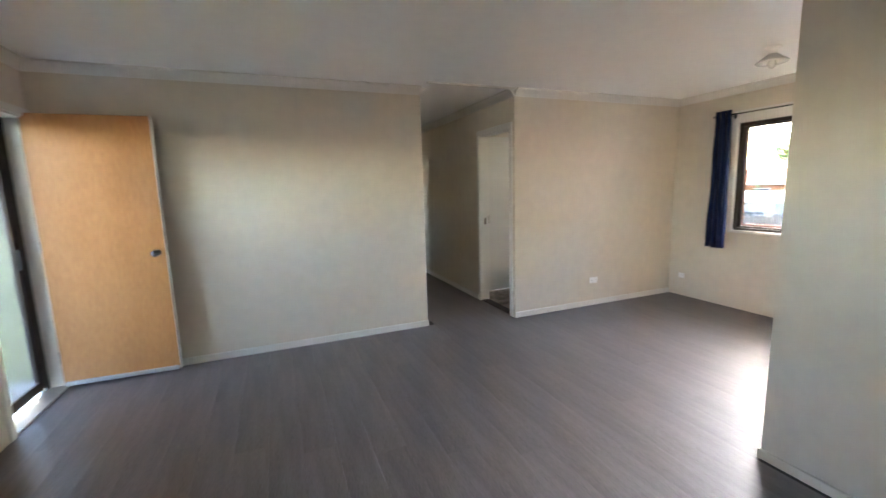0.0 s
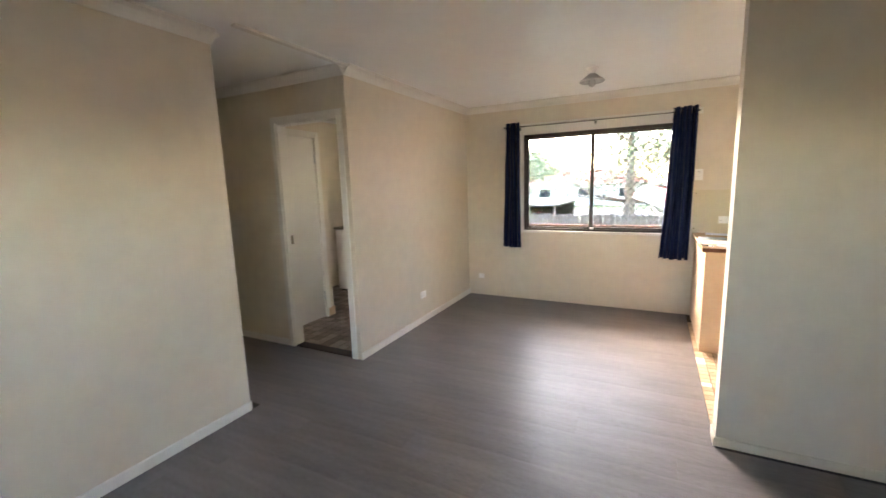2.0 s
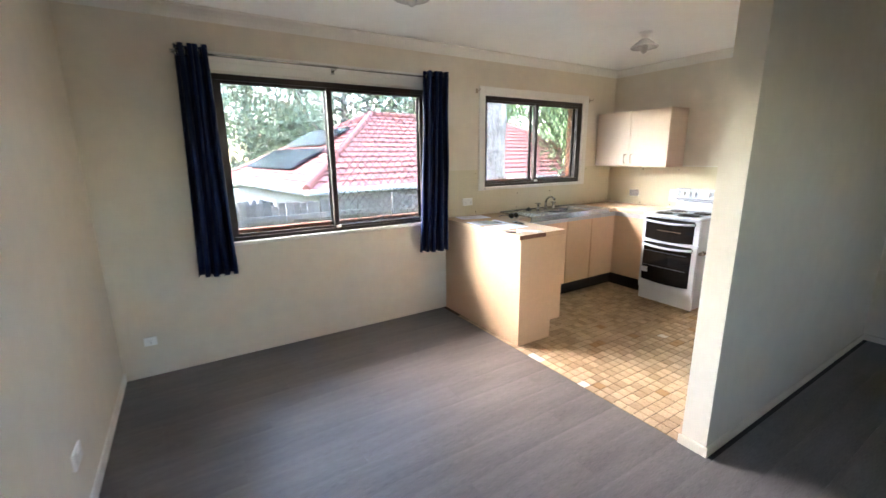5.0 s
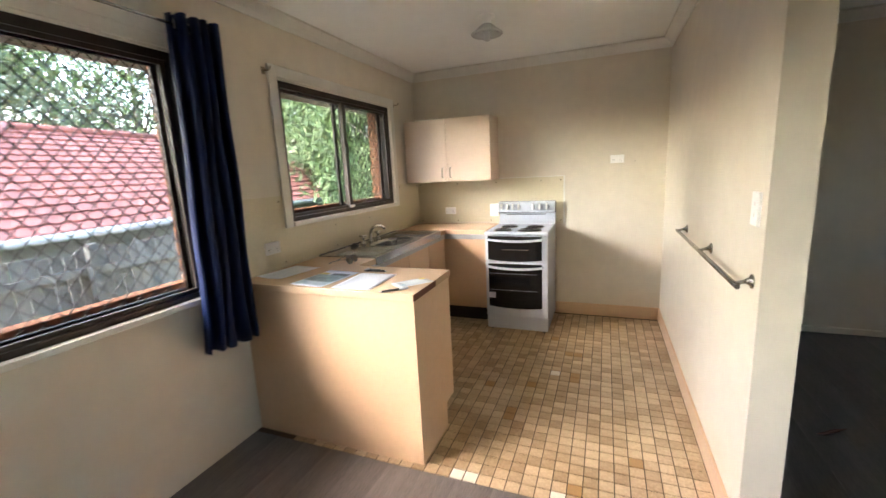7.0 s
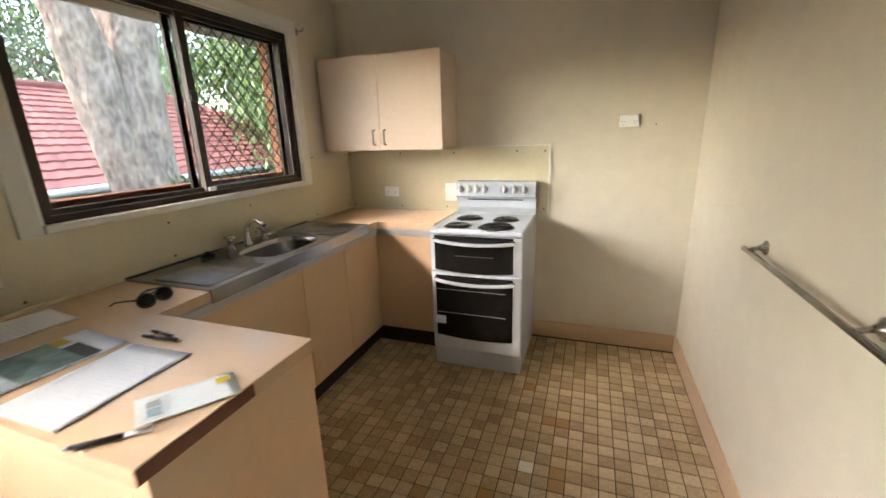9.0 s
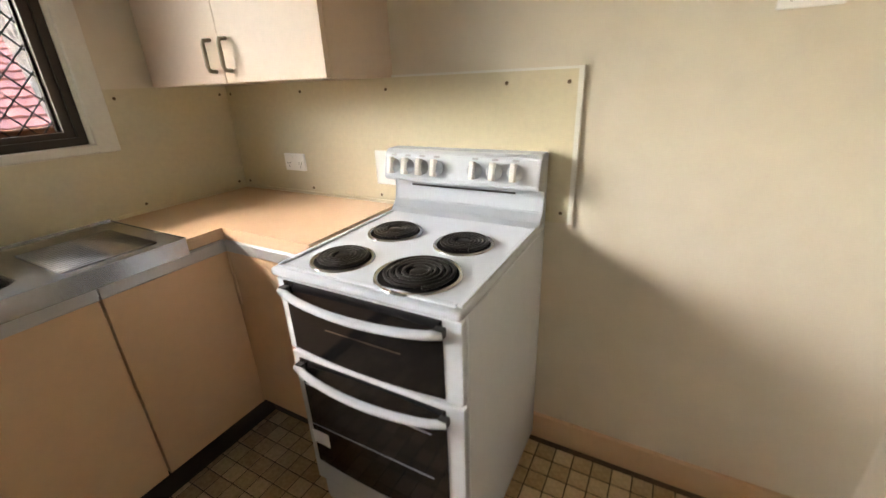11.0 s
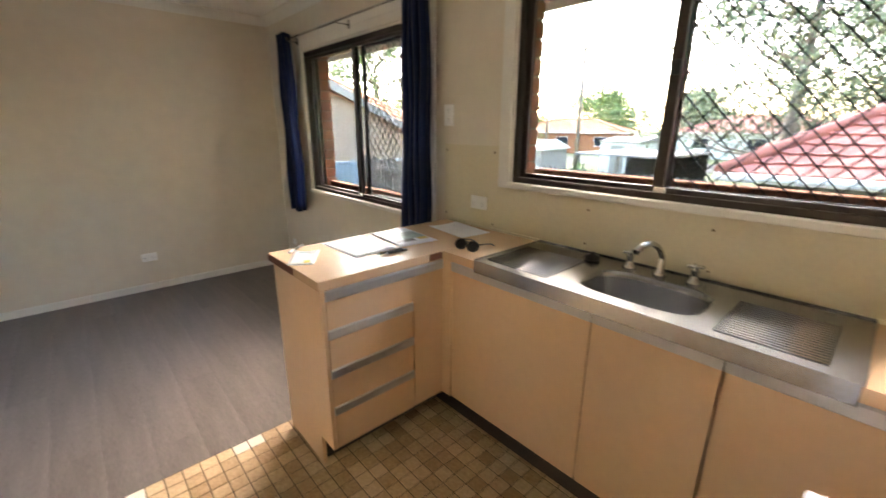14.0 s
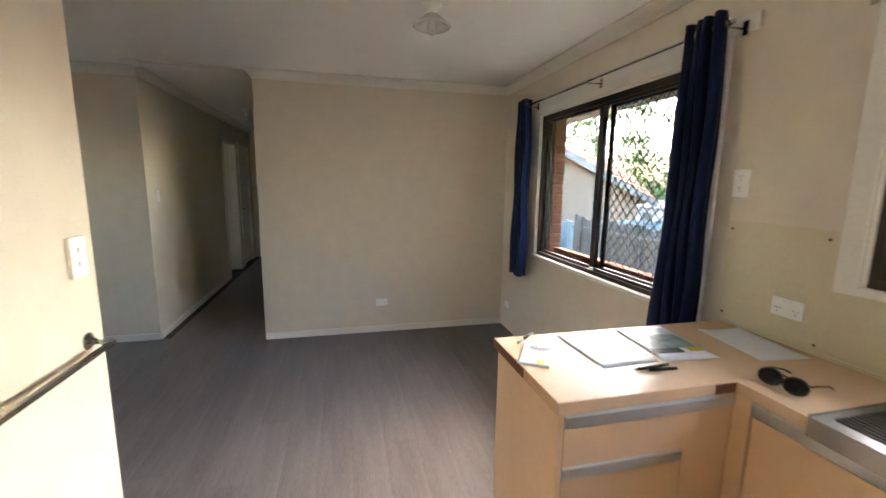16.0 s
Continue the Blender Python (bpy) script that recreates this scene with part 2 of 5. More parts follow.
# ---- the plan ----
CEIL = 2.425
WEST, SOUTH = -6.315, -5.01          # inner faces of the far walls; window wall at x = 0, dining wall at y = 0
NORTH = 0.20                         # lounge wall beside the entry
HL, HR, HEND = -3.315, -2.36, 4.60    # hall
PW, PE, PN = -2.48, -2.36, -2.558   # partition: west face, east face, free end
DW = (-2.42, -0.74, 0.885, 2.06)     # dining window opening: y0, y1, z0, z1
KW = (-4.47, -3.045, 1.17, 2.06)     # kitchen window opening
LD = (0.085, 0.80, 2.06)             # laundry doorway in the hall wall
LW = (0.40, 0.95, 1.55, 2.05)        # small unseen laundry opening, added to brighten the laundry
BW = (2.5, 3.2, 1.2, 2.0)            # unseen bedroom opening, added to send light into the hall
FW = (-2.30, -1.90, 1.45, 2.06)      # unseen opening in the west wall, added to light the lounge
ED = (-0.60, 0.17, 2.04)             # entry doorway in the west wall


def wall_y(x0, x1, y0, y1, holes):
    """Boxes of a wall that runs along y, with holes (y0, y1, z0, z1)."""
    out, at = [], y0
    for h0, h1, z0, z1 in sorted(holes):
        out.append((x0, x1, at, h0, 0, CEIL))
        if z0 > 0:
            out.append((x0, x1, h0, h1, 0, z0))
        out.append((x0, x1, h0, h1, z1, CEIL))
        at = h1
    out.append((x0, x1, at, y1, 0, CEIL))
    return out


S = dict(category="wall", kind="structure")
solid("wall_east", B(*wall_y(0, 0.11, SOUTH - 0.11, 2.10, [DW, KW, LW])), "wall", "cream painted wall with window openings", **S)
solid("wall_north", B((WEST - 0.2, HL, NORTH, NORTH + 0.10, 0, CEIL)), "wall", "long cream painted plaster wall beside the entry", **S)
solid("wall_dining", B((HR + 0.10, 0, 0, 0.10, 0, CEIL)), "wall", "cream painted wall between dining area and laundry", **S)
solid("wall_hall_west", B(*wall_y(HL - 0.10, HL, NORTH + 0.10, HEND, [(2.72, 3.44, 0, 2.07), (3.66, 4.38, 0, 2.07)])), "wall", "dim cream hall wall with two doors", **S)
solid("wall_hall_east", B(*wall_y(HR, HR + 0.10, 0, HEND, [(LD[0], LD[1], 0, LD[2])])), "wall", "cream hall wall with the laundry doorway", **S)
solid("wall_hall_end", B((HL - 0.1, HR + 0.1, HEND, HEND + 0.1, 0, CEIL)), "wall", "cream wall closing the hall", **S)
solid("wall_south", B((WEST - 0.2, 0.0, SOUTH - 0.11, SOUTH, 0, CEIL)), "wall", "cream painted wall of kitchen and lounge", **S)
solid("wall_west", B(*wall_y(WEST - 0.12, WEST, SOUTH, NORTH, [(ED[0], ED[1], 0, ED[2]), FW])), "wall", "cream painted wall with the entry doorway", **S)
solid("partition_wall", B((PW, PE, SOUTH, PN, 0, CEIL)), "wall", "cream painted partition between lounge and kitchen", **S)
solid("wall_laundry_nib", B((HR + 0.10, -1.53, 1.14, 1.24, 2.04, CEIL), (-1.53, -1.43, 1.14, 2.10, 0, CEIL), (HR + 0.10, HR + 0.12, 1.14, 1.24, 0, 2.04)), "wall", "cream painted laundry wall around a door", **S)
solid("wall_laundry_back", B((-1.53, 0.0, 2.10, 2.20, 0, CEIL)), "wall", "dim cream laundry end wall", **S)
solid("ceiling", B((WEST - 0.3, 0.11, SOUTH - 0.2, HEND + 0.1, CEIL, CEIL + 0.08)), "ceil", "glossy white painted ceiling", "ceiling", kind="structure")

solid("wall_bedroom_west", B(*wall_y(WEST - 0.12, WEST, NORTH + 0.10, HEND, [BW])), "wall", "plain cream bedroom wall", **S)
solid("wall_bedroom_end", B((WEST - 0.12, HL - 0.10, HEND, HEND + 0.1, 0, CEIL)), "wall", "plain cream bedroom end wall", **S)

# cornice
COVE = [(0, 0), (0, -0.074), (0.010, -0.074), (0.012, -0.066), (0.022, -0.046), (0.040, -0.026), (0.058, -0.016), (0.066, -0.014), (0.068, 0)]


def cornice(*runs):
    bm = bmesh.new()
    for o, a, u in runs:
        extrude_profile(bm, COVE, (o[0], o[1], CEIL), (a[0], a[1], 0), (u[0], u[1], 0))
    solid("cornice", bm, "white", "white coved plaster cornice", "cornice", kind="structure")


cornice(((WEST, NORTH), (HL - WEST, 0), (0, -1)))
cornice(((HR, 0), (-HR, 0), (0, -1)))
cornice(((0, SOUTH), (0, -SOUTH), (-1, 0)))
cornice(((PE, SOUTH), (-PE, 0), (0, 1)))
cornice(((WEST, SOUTH), (PW - WEST, 0), (0, 1)))
cornice(((WEST, SOUTH), (0, NORTH - SOUTH), (1, 0)))
cornice(((PW, SOUTH), (0, PN - SOUTH), (-1, 0)))
cornice(((PE, SOUTH), (0, PN - SOUTH), (1, 0)))
cornice(((HL, NORTH), (0, HEND - NORTH), (1, 0)))
cornice(((HR, 0), (0, HEND), (-1, 0)))
solid("ceiling_strip", B((HL, HR, -0.045, 0.0, CEIL - 0.014, CEIL)), "white", "white cover strip across the hall ceiling", "trim", kind="structure")


# skirting
def skirting(label, material, h, *runs):
    bm = bmesh.new()
    prof = [(0, 0), (0.011, 0), (0.011, h - 0.006), (0.006, h), (0, h)]
    for o, a, u in runs:
        extrude_profile(bm, prof, (o[0], o[1], 0), (a[0], a[1], 0), (u[0], u[1], 0))
    solid("baseboard", bm, material, label, "skirting", kind="structure")


skirting("low white painted skirting board", "white", 0.062, ((WEST, NORTH), (HL - WEST, 0), (0, -1)))
skirting("low white painted skirting board", "white", 0.062, ((HR, 0), (-HR, 0), (0, -1)))
skirting("low white painted hall skirting", "white", 0.062, ((HL, NORTH), (0, 2.46), (1, 0)))
skirting("low white painted hall skirting", "white", 0.062, ((HR, 0.87), (0, HEND - 0.87), (-1, 0)))
skirting("thin cream skirting on the partition", "wall", 0.05, ((PW, SOUTH), (0, PN - SOUTH), (-1, 0)), ((PW - 0.011, PN), (PE - PW + 0.022, 0), (0, 1)))
skirting("thin cream skirting board", "wall", 0.05, ((WEST, SOUTH), (PW - WEST, 0), (0, 1)))
skirting("peach painted kitchen skirting", "peach", 0.115, ((PE, SOUTH), (0, PN - SOUTH), (1, 0)))
skirting("peach painted kitchen skirting", "peach", 0.115, ((PE + 0.011, SOUTH), (0.95, 0), (0, 1)))
skirting("peach tiled laundry skirting", "peach", 0.10, ((-1.43, 1.14), (0, 0.96), (1, 0)), ((-1.51, 1.14), (0.09, 0), (0, -1)))


# ---- doors ----
def door_frame(parent, axis, at0, at1, lo, hi, top, w=0.055, proud=0.014):
    """White jamb linings and architraves of a doorway in a wall along y between x = at0 and at1."""
    part("jamb_lining", B((at0, at1, lo, lo + 0.02, 0, top), (at0, at1, hi - 0.02, hi, 0, top), (at0, at1, lo + 0.02, hi - 0.02, top - 0.02, top)), "white", parent)
    for x, s in ((at0, -1), (at1, 1)):
        bm = bmesh.new()
        a, b = sorted((x, x + s * proud))
        for bx in ((a, b, lo - w + 0.008, lo + 0.008, 0, top + w - 0.008), (a, b, hi - 0.008, hi + w - 0.008, 0, top + w - 0.008), (a, b, lo + 0.008, hi - 0.008, top - 0.008, top + w - 0.008)):
            box(bm, *bx, bev=0.003, seg=1)
        part("architrave", bm, "white", parent)


laundry_frame = thing("door_frame_1", "white painted timber frame of the open laundry doorway", "door frame", kind="structure")
door_frame(laundry_frame, "y", HR, HR + 0.10, LD[0], LD[1], LD[2])
part("threshold", B((HR + 0.002, HR + 0.098, LD[0] + 0.02, LD[1] - 0.02, 0.001, 0.014), bev=0.004), "kick", laundry_frame, "dark threshold strip")
part("strike_plate", B((HR + 0.045, HR + 0.075, LD[1] - 0.023, LD[1] - 0.020, 0.98, 1.06)), "chrome", laundry_frame)


def knob(parent, at, axis):
    m = Matrix.Translation(at) @ Vector((0, 0, 1)).rotation_difference(Vector(axis)).to_matrix().to_4x4()
    bm = bmesh.new()
    lathe(bm, [(0, 0), (0.031, 0), (0.031, 0.006), (0.012, 0.010), (0.011, 0.032), (0.022, 0.038), (0.027, 0.052), (0.024, 0.064), (0.012, 0.069), (0, 0.069)], 20, m)
    part("door_knob", bm, "chrome", parent, "polished metal door knob")


entry = thing("door_1", "varnished plywood entry door standing open", "door", kind="structure", loc=(WEST - 0.015, 0.155, 0), rz=radians(-1.5))
part("leaf", B((0.0, 0.775, -0.045, -0.006, 0.022, 2.052), bev=0.002), "wood", entry)
part("edge_strip", B((0.775, 0.781, -0.044, -0.007, 0.022, 2.052)), "white", entry, "pale timber edge strip")
part("weather_strip", B((0.01, 0.77, -0.062, -0.045, 0.020, 0.052), bev=0.004), "alu", entry, "bare metal weather strip at the bottom")
knob(entry, (0.71, -0.045, 1.00), (0, -1, 0))
knob(entry, (0.71, -0.006, 1.00), (0, 1, 0))
part("latch", B((0.781, 0.785, -0.036, -0.014, 0.98, 1.04)), "chrome", entry)
for z in (0.2, 1.05, 1.9):
    bm = bmesh.new()
    tube(bm, [(-0.004, -0.046, z), (-0.004, -0.046, z + 0.09)], 0.007)
    part("hinge", bm, "white", entry)

entry_frame = thing("door_frame_2", "white painted frame of the open entry doorway", "door frame", kind="structure")
door_frame(entry_frame, "y", WEST - 0.12, WEST, ED[0], ED[1], ED[2])
part("sill", B((WEST - 0.20, WEST + 0.0, ED[0], ED[1], -0.05, 0.012), bev=0.004), "alu", entry_frame, "worn metal door sill")

scr = thing("screen_door", "brown framed security screen door outside the entry", "screen door")
sx = WEST - 0.165
for bx in ((sx, sx + 0.035, 0.045, 0.105, 0.03, 2.05), (sx, sx + 0.035, -0.59, -0.54, 0.03, 2.05), (sx, sx + 0.035, -0.54, 0.045, 0.03, 0.10), (sx, sx + 0.035, -0.54, 0.045, 1.99, 2.05)):
    part("frame_rail", B(bx, bev=0.004), "bronze", scr)
bm = bmesh.new()
for i in range(60):
    y = -0.54 + 0.585 * (i + 0.5) / 60
    box(bm, sx + 0.016, sx + 0.018, y - 0.0012, y + 0.0012, 0.10, 1.99)
for i in range(150):
    z = 0.10 + 1.89 * (i + 0.5) / 150
    box(bm, sx + 0.018, sx + 0.020, -0.54, 0.045, z - 0.0012, z + 0.0012)
part("wire_mesh", bm, "screenmesh", scr)
# pane added behind the mesh only to dim the overbright porch
dimming_pane = part("pane", B((sx + 0.006, sx + 0.010, -0.54, 0.045, 0.10, 1.99)), "glass", scr, "added dark pane that dims the porch view")
dimming_pane.visible_shadow = False
part("lock_case", B((sx + 0.035, sx + 0.055, 0.05, 0.095, 0.95, 1.10), bev=0.004), "black", scr)
part("outer_jamb", B((sx - 0.01, sx + 0.045, 0.105, 0.18, 0.0, 2.07)), "bronze", scr)


def flush_door(name, x, y0, y1, label):
    d = thing(name, label, "door", kind="structure")
    door_frame(d, "y", x - 0.10, x, y0, y1, 2.07)
    part("leaf", B((x - 0.06, x - 0.024, y0 + 0.022, y1 - 0.022, 0.01, 2.045), bev=0.002), "white", d)
    knob(d, (x - 0.024, y0 + 0.09, 1.0), (1, 0, 0))
    return d


door_2 = thing("door_2", "white flush bedroom door standing open", "door", kind="structure")
door_frame(door_2, "y", HL - 0.10, HL, 2.72, 3.44, 2.07)
bm = B((0, 0.036, -0.68, 0, 0.01, 2.045), bev=0.002)
bm.transform(pose(HL - 0.10, 3.415, 0, 0, 0, -62))
leaf_2 = part("leaf", bm, "white", door_2)
flush_door("door_3", HL, 3.66, 4.38, "closed white flush door near the hall end")

inner = thing("door_4", "white flush door inside the laundry, closed", "door", kind="structure")
part("leaf", B((-2.235, -1.56, 1.150, 1.186, 0.012, 2.02), bev=0.002), "white", inner)
part("jamb_lining", B((-1.557, -1.53, 1.125, 1.24, 0, 2.04), (-2.26, -2.238, 1.125, 1.24, 0, 2.04), (-2.238, -1.557, 1.125, 1.24, 2.023, 2.055)), "white", inner)
part("architrave", B((-1.541, -1.495, 1.124, 1.14, 0.10, 2.09), (-2.238, -1.541, 1.126, 1.139, 2.055, 2.09)), "white", inner)
for z in (0.22, 1.75):
    bm = bmesh.new()
    tube(bm, [(-1.56, 1.143, z), (-1.56, 1.143, z + 0.09)], 0.008)
    part("hinge", bm, "alu", inner)
part("pull_plate", B((-2.105, -2.04, 1.145, 1.151, 0.95, 1.06), bev=0.002), "chrome", inner, "small metal latch plate")

# ---- windows ----
def bars_diag(y0, y1, z0, z1, pitch, slope):
    """Ends of diagonal bars clipped to a rectangle."""
    out = []
    w, h = y1 - y0, z1 - z0
    rise = w * slope
    c = -rise if slope > 0 else 0
    n = int((h + abs(rise)) / pitch) + 1
    for i in range(n):
        b = z0 + (c if slope > 0 else 0) + pitch * (i + 0.5)
        pts = []
        for y in (y0, y1):
            z = b + slope * (y - y0)
            pts.append((y, z))
        (ya, za), (yb, zb) = pts
        ta, tb = 0.0, 1.0
        dz = zb - za
        for lim, sgn in ((z0, 1), (z1, -1)):
            fa, fb = sgn * (za - lim), sgn * (zb - lim)
            if fa < 0 and fb < 0:
                ta, tb = 1, 0
            elif fa < 0:
                ta = max(ta, fa / (fa - fb))
            elif fb < 0:
                tb = min(tb, fa / (fa - fb))
        if tb - ta > 0.02:
            out.append(((ya + (yb - ya) * ta, za + dz * ta), (ya + (yb - ya) * tb, za + dz * tb)))
    return out


def window(name, label, W, mid):
    y0, y1, z0, z1 = W
    w = thing(name, label, "window", kind="structure")
    part("window_reveal", B((-0.004, 0.095, y0 - 0.002, y0 + 0.018, z0, z1), (-0.004, 0.095, y1 - 0.018, y1 + 0.002, z0, z1), (-0.004, 0.095, y0 + 0.018, y1 - 0.018, z1 - 0.018, z1 + 0.002)), "white", w)
    bm = bmesh.new()
    a = 0.062
    for bx in ((-0.016, 0, y0 - a, y0 + 0.006, z0 - 0.03, z1 + a), (-0.016, 0, y1 - 0.006, y1 + a, z0 - 0.03, z1 + a), (-0.016, 0, y0 + 0.006, y1 - 0.006, z1 - 0.006, z1 + a)):
        box(bm, *bx, bev=0.003, seg=1)
    part("architrave", bm, "white", w)
    part("window_sill", B((-0.03, 0.006, y0 + 0.006, y1 - 0.006, z0 - 0.026, z0 + 0.002), bev=0.005), "white", w)
    iy0, iy1, iz0, iz1 = y0 + 0.018, y1 - 0.018, z0 + 0.002, z1 - 0.018
    fx0, fx1, t = 0.006, 0.085, 0.026
    part("window_frame", B((fx0, fx1, iy0, iy0 + t, iz0, iz1), (fx0, fx1, iy1 - t, iy1, iz0, iz1), (fx0, fx1, iy0 + t, iy1 - t, iz1 - t - 0.012, iz1), (fx0, fx1, iy0 + t, iy1 - t, iz0, iz0 + t)), "bronze", w)
    s = 0.028
    halves = ((iy0 + t, mid + 0.019, 0.016, 0.034), (mid - 0.019, iy1 - t, 0.036, 0.054))
    for k, (a0, a1, x0, x1) in enumerate(halves):
        s0, s1 = (s, 0.038) if k == 0 else (0.038, s)
        b0, b1 = iz0 + t, iz1 - t - 0.012
        sash = part("sash", B((x0, x1, a0, a0 + s0, b0, b1), (x0, x1, a1 - s1, a1, b0, b1), (x0, x1, a0 + s0, a1 - s1, b1 - s * 0.7, b1), (x0, x1, a0 + s0, a1 - s1, b0, b0 + s * 0.7)), "bronze", w)
        # darkened pane dims the outdoors; without shadow it lets all daylight in
        pane = part("pane", B(((x0 + x1) / 2 - 0.002, (x0 + x1) / 2 + 0.002, a0 + s0, a1 - s1, b0 + s * 0.7, b1 - s * 0.7)), "glass", sash, "sliding glass pane, darkened to dim the view out")
        pane.visible_shadow = False
    part("sash_latch", B((0.008, 0.020, mid - 0.02, mid + 0.015, z0 + 0.45, z0 + 0.50), bev=0.003), "black", w)
    part("sash_stop", B((0.004, 0.020, mid - 0.03, mid + 0.01, iz0 + t, iz0 + t + 0.02), bev=0.002), "plastic", w)
    grille = part("security_screen", B((0.100, 0.118, iy0 + 0.01, iy0 + 0.04, iz0 + 0.01, iz1 - 0.02), (0.100, 0.118, mid - 0.01, mid + 0.02, iz0 + 0.01, iz1 - 0.02), (0.100, 0.118, iy0 + 0.04, mid - 0.01, iz0 + 0.01, iz0 + 0.04), (0.100, 0.118, iy0 + 0.04, mid - 0.01, iz1 - 0.05, iz1 - 0.02)), "bronze", w, "brown frame of diamond security grille")
    for slope, x in ((1.12, 0.107), (-1.12, 0.110)):
        for (ya, za), (yb, zb) in bars_diag(iy0 + 0.04, mid - 0.01, iz0 + 0.04, iz1 - 0.05, 0.078, slope):
            bm = bmesh.new()
            d = Vector((0, yb - ya, zb - za)).normalized()
            nrm = Vector((0, -d.z, d.y)) * 0.0023
            q = [Vector((x, ya, za)) + nrm, Vector((x, ya, za)) - nrm, Vector((x, yb, zb)) - nrm, Vector((x, yb, zb)) + nrm]
            f0 = [bm.verts.new(v) for v in q]
            f1 = [bm.verts.new(v + Vector((0.003, 0, 0))) for v in q]
            bm.faces.new(f0)
            bm.faces.new(f1[::-1])
            for i in range(4):
                bm.faces.new((f0[i], f0[(i + 1) % 4], f1[(i + 1) % 4], f1[i]))
            part("grille_bar", bm, "bronze", grille)
    return w


dining_window = window("window_1", "brown aluminium sliding window with diamond grille, dining area", DW, -1.55)
kitchen_window = window("window_2", "brown aluminium sliding window over the sink", KW, -3.76)
# added window frame out of view; its opening is sized for lounge brightness
lw = thing("added_window_3", "unseen brown aluminium window added to light the lounge", "window", kind="structure")
part("window_frame", B((WEST - 0.10, WEST - 0.04, FW[0], FW[0] + 0.04, FW[2], FW[3]), (WEST - 0.10, WEST - 0.04, FW[1] - 0.04, FW[1], FW[2], FW[3]), (WEST - 0.10, WEST - 0.04, FW[0] + 0.04, FW[1] - 0.04, FW[3] - 0.04, FW[3]), (WEST - 0.10, WEST - 0.04, FW[0] + 0.04, FW[1] - 0.04, FW[2], FW[2] + 0.04)), "bronze", lw)
solid("curtain_board", B((-0.02, 0, -2.60, -0.70, 2.11, 2.172), bev=0.002), "white", "white timber mounting board over the window", "trim", kind="structure")

for y in (KW[1] + 0.085, KW[0] - 0.085):
    hk = thing("rod_hook", "small metal curtain rod hook beside the window", "hook", group="kitchen window hooks")
    part("base_plate", B((-0.004, 0.0, y - 0.012, y + 0.012, 2.055, 2.095), bev=0.001), "brass", hk)
    bm = bmesh.new()
    tube(bm, [(-0.003, y, 2.075), (-0.045, y, 2.072), (-0.055, y, 2.08), (-0.055, y, 2.092)], 0.004, 8)
    part("hook", bm, "brass", hk)

# ---- curtains ----
RX, RZ = -0.115, 2.13
rod = thing("curtain_rod", "thin chrome curtain rod over the dining window", "curtain rod")
bm = bmesh.new()
tube(bm, [(RX, -0.555, RZ), (RX, -1.58, RZ)], 0.008)
part("rod_tube", bm, "chrome", rod)
bm = bmesh.new()
tube(bm, [(RX, -1.56, RZ), (RX, -2.56, RZ)], 0.0065)
part("inner_tube", bm, "chrome", rod)
for y in (-0.555, -2.56):
    bm = bmesh.new()
    lathe(bm, [(0, -0.012), (0.011, -0.012), (0.012, 0.008), (0.008, 0.014), (0, 0.014)], 12, Matrix.Translation((RX, y, RZ)) @ pose(0, 0, 0, 90, 0, 0))
    part("end_cap", bm, "chrome", rod)
for y in (-0.72, -1.58, -2.545):
    bm = B((-0.026, -0.02, y - 0.012, y + 0.012, RZ - 0.035, RZ + 0.02), bev=0.001)
    tube(bm, [(-0.022, y, RZ - 0.012), (RX, y, RZ - 0.012), (RX - 0.012, y, RZ - 0.002)], 0.004)
    part("bracket", bm, "chrome", rod)


def curtain(y_top, y_bot, zb, label, seed):
    c = thing("curtain", label, "curtain", group="dining window curtains")
    bm = bmesh.new()
    nu, nv = 64, 22
    rnd = random.Random(seed)
    ph = rnd.random()
    grid = []
    for j in range(nv + 1):
        v = j / nv
        z = 2.178 + (zb - 2.178) * v
        a = y_top[0] + (y_bot[0] - y_top[0]) * v ** 1.6
        b = y_top[1] + (y_bot[1] - y_top[1]) * v ** 1.6
        row = []
        for i in range(nu + 1):
            u = i / nu
            amp = 0.043 * (1 + 0.25 * v * math.sin(7 * u + seed))
            x = RX + amp * math.sin(2 * math.pi * (4 * u) + 0.35 * v * math.sin(9 * u + ph * 6)) + 0.006 * math.sin(13 * v + 5 * u)
            y = a + (b - a) * u + 0.010 * math.sin(2 * math.pi * 8 * u) + 0.006 * math.sin(3.1 * v + 11 * u)
            row.append(bm.verts.new((x, y, z + (0.006 * math.sin(9 * u) if j == nv else 0))))
        grid.append(row)
    for r0, r1 in zip(grid, grid[1:]):
        for i in range(nu):
            f = bm.faces.new((r0[i], r0[i + 1], r1[i + 1], r1[i]))
            f.smooth = True
    cloth = part("cloth", bm, "navy", c)
    mod = cloth.modifiers.new("thickness", "SOLIDIFY")
    mod.thickness = 0.0025
    for k in range(8):
        u = (k + 0.5) / 8
        y = y_top[0] + (y_top[1] - y_top[0]) * u
        m = Matrix.Translation((RX, y, RZ)) @ pose(0, 0, 0, 90, 0, 55 if k % 2 else -55)
        bm = bmesh.new()
        prof = [(0.021 + 0.005 * math.cos(a), 0.005 * math.sin(a)) for a in [2 * math.pi * q / 8 for q in range(9)]]
        lathe(bm, prof, 18, m)
        part("eyelet", bm, "chrome", c, "chrome eyelet ring")


curtain((-0.575, -0.735), (-0.525, -0.765), 0.685, "short navy eyelet curtain drawn to the corner", 1)
curtain((-2.345, -2.54), (-2.27, -2.54), 0.625, "short navy eyelet curtain gathered beside the bench", 2)


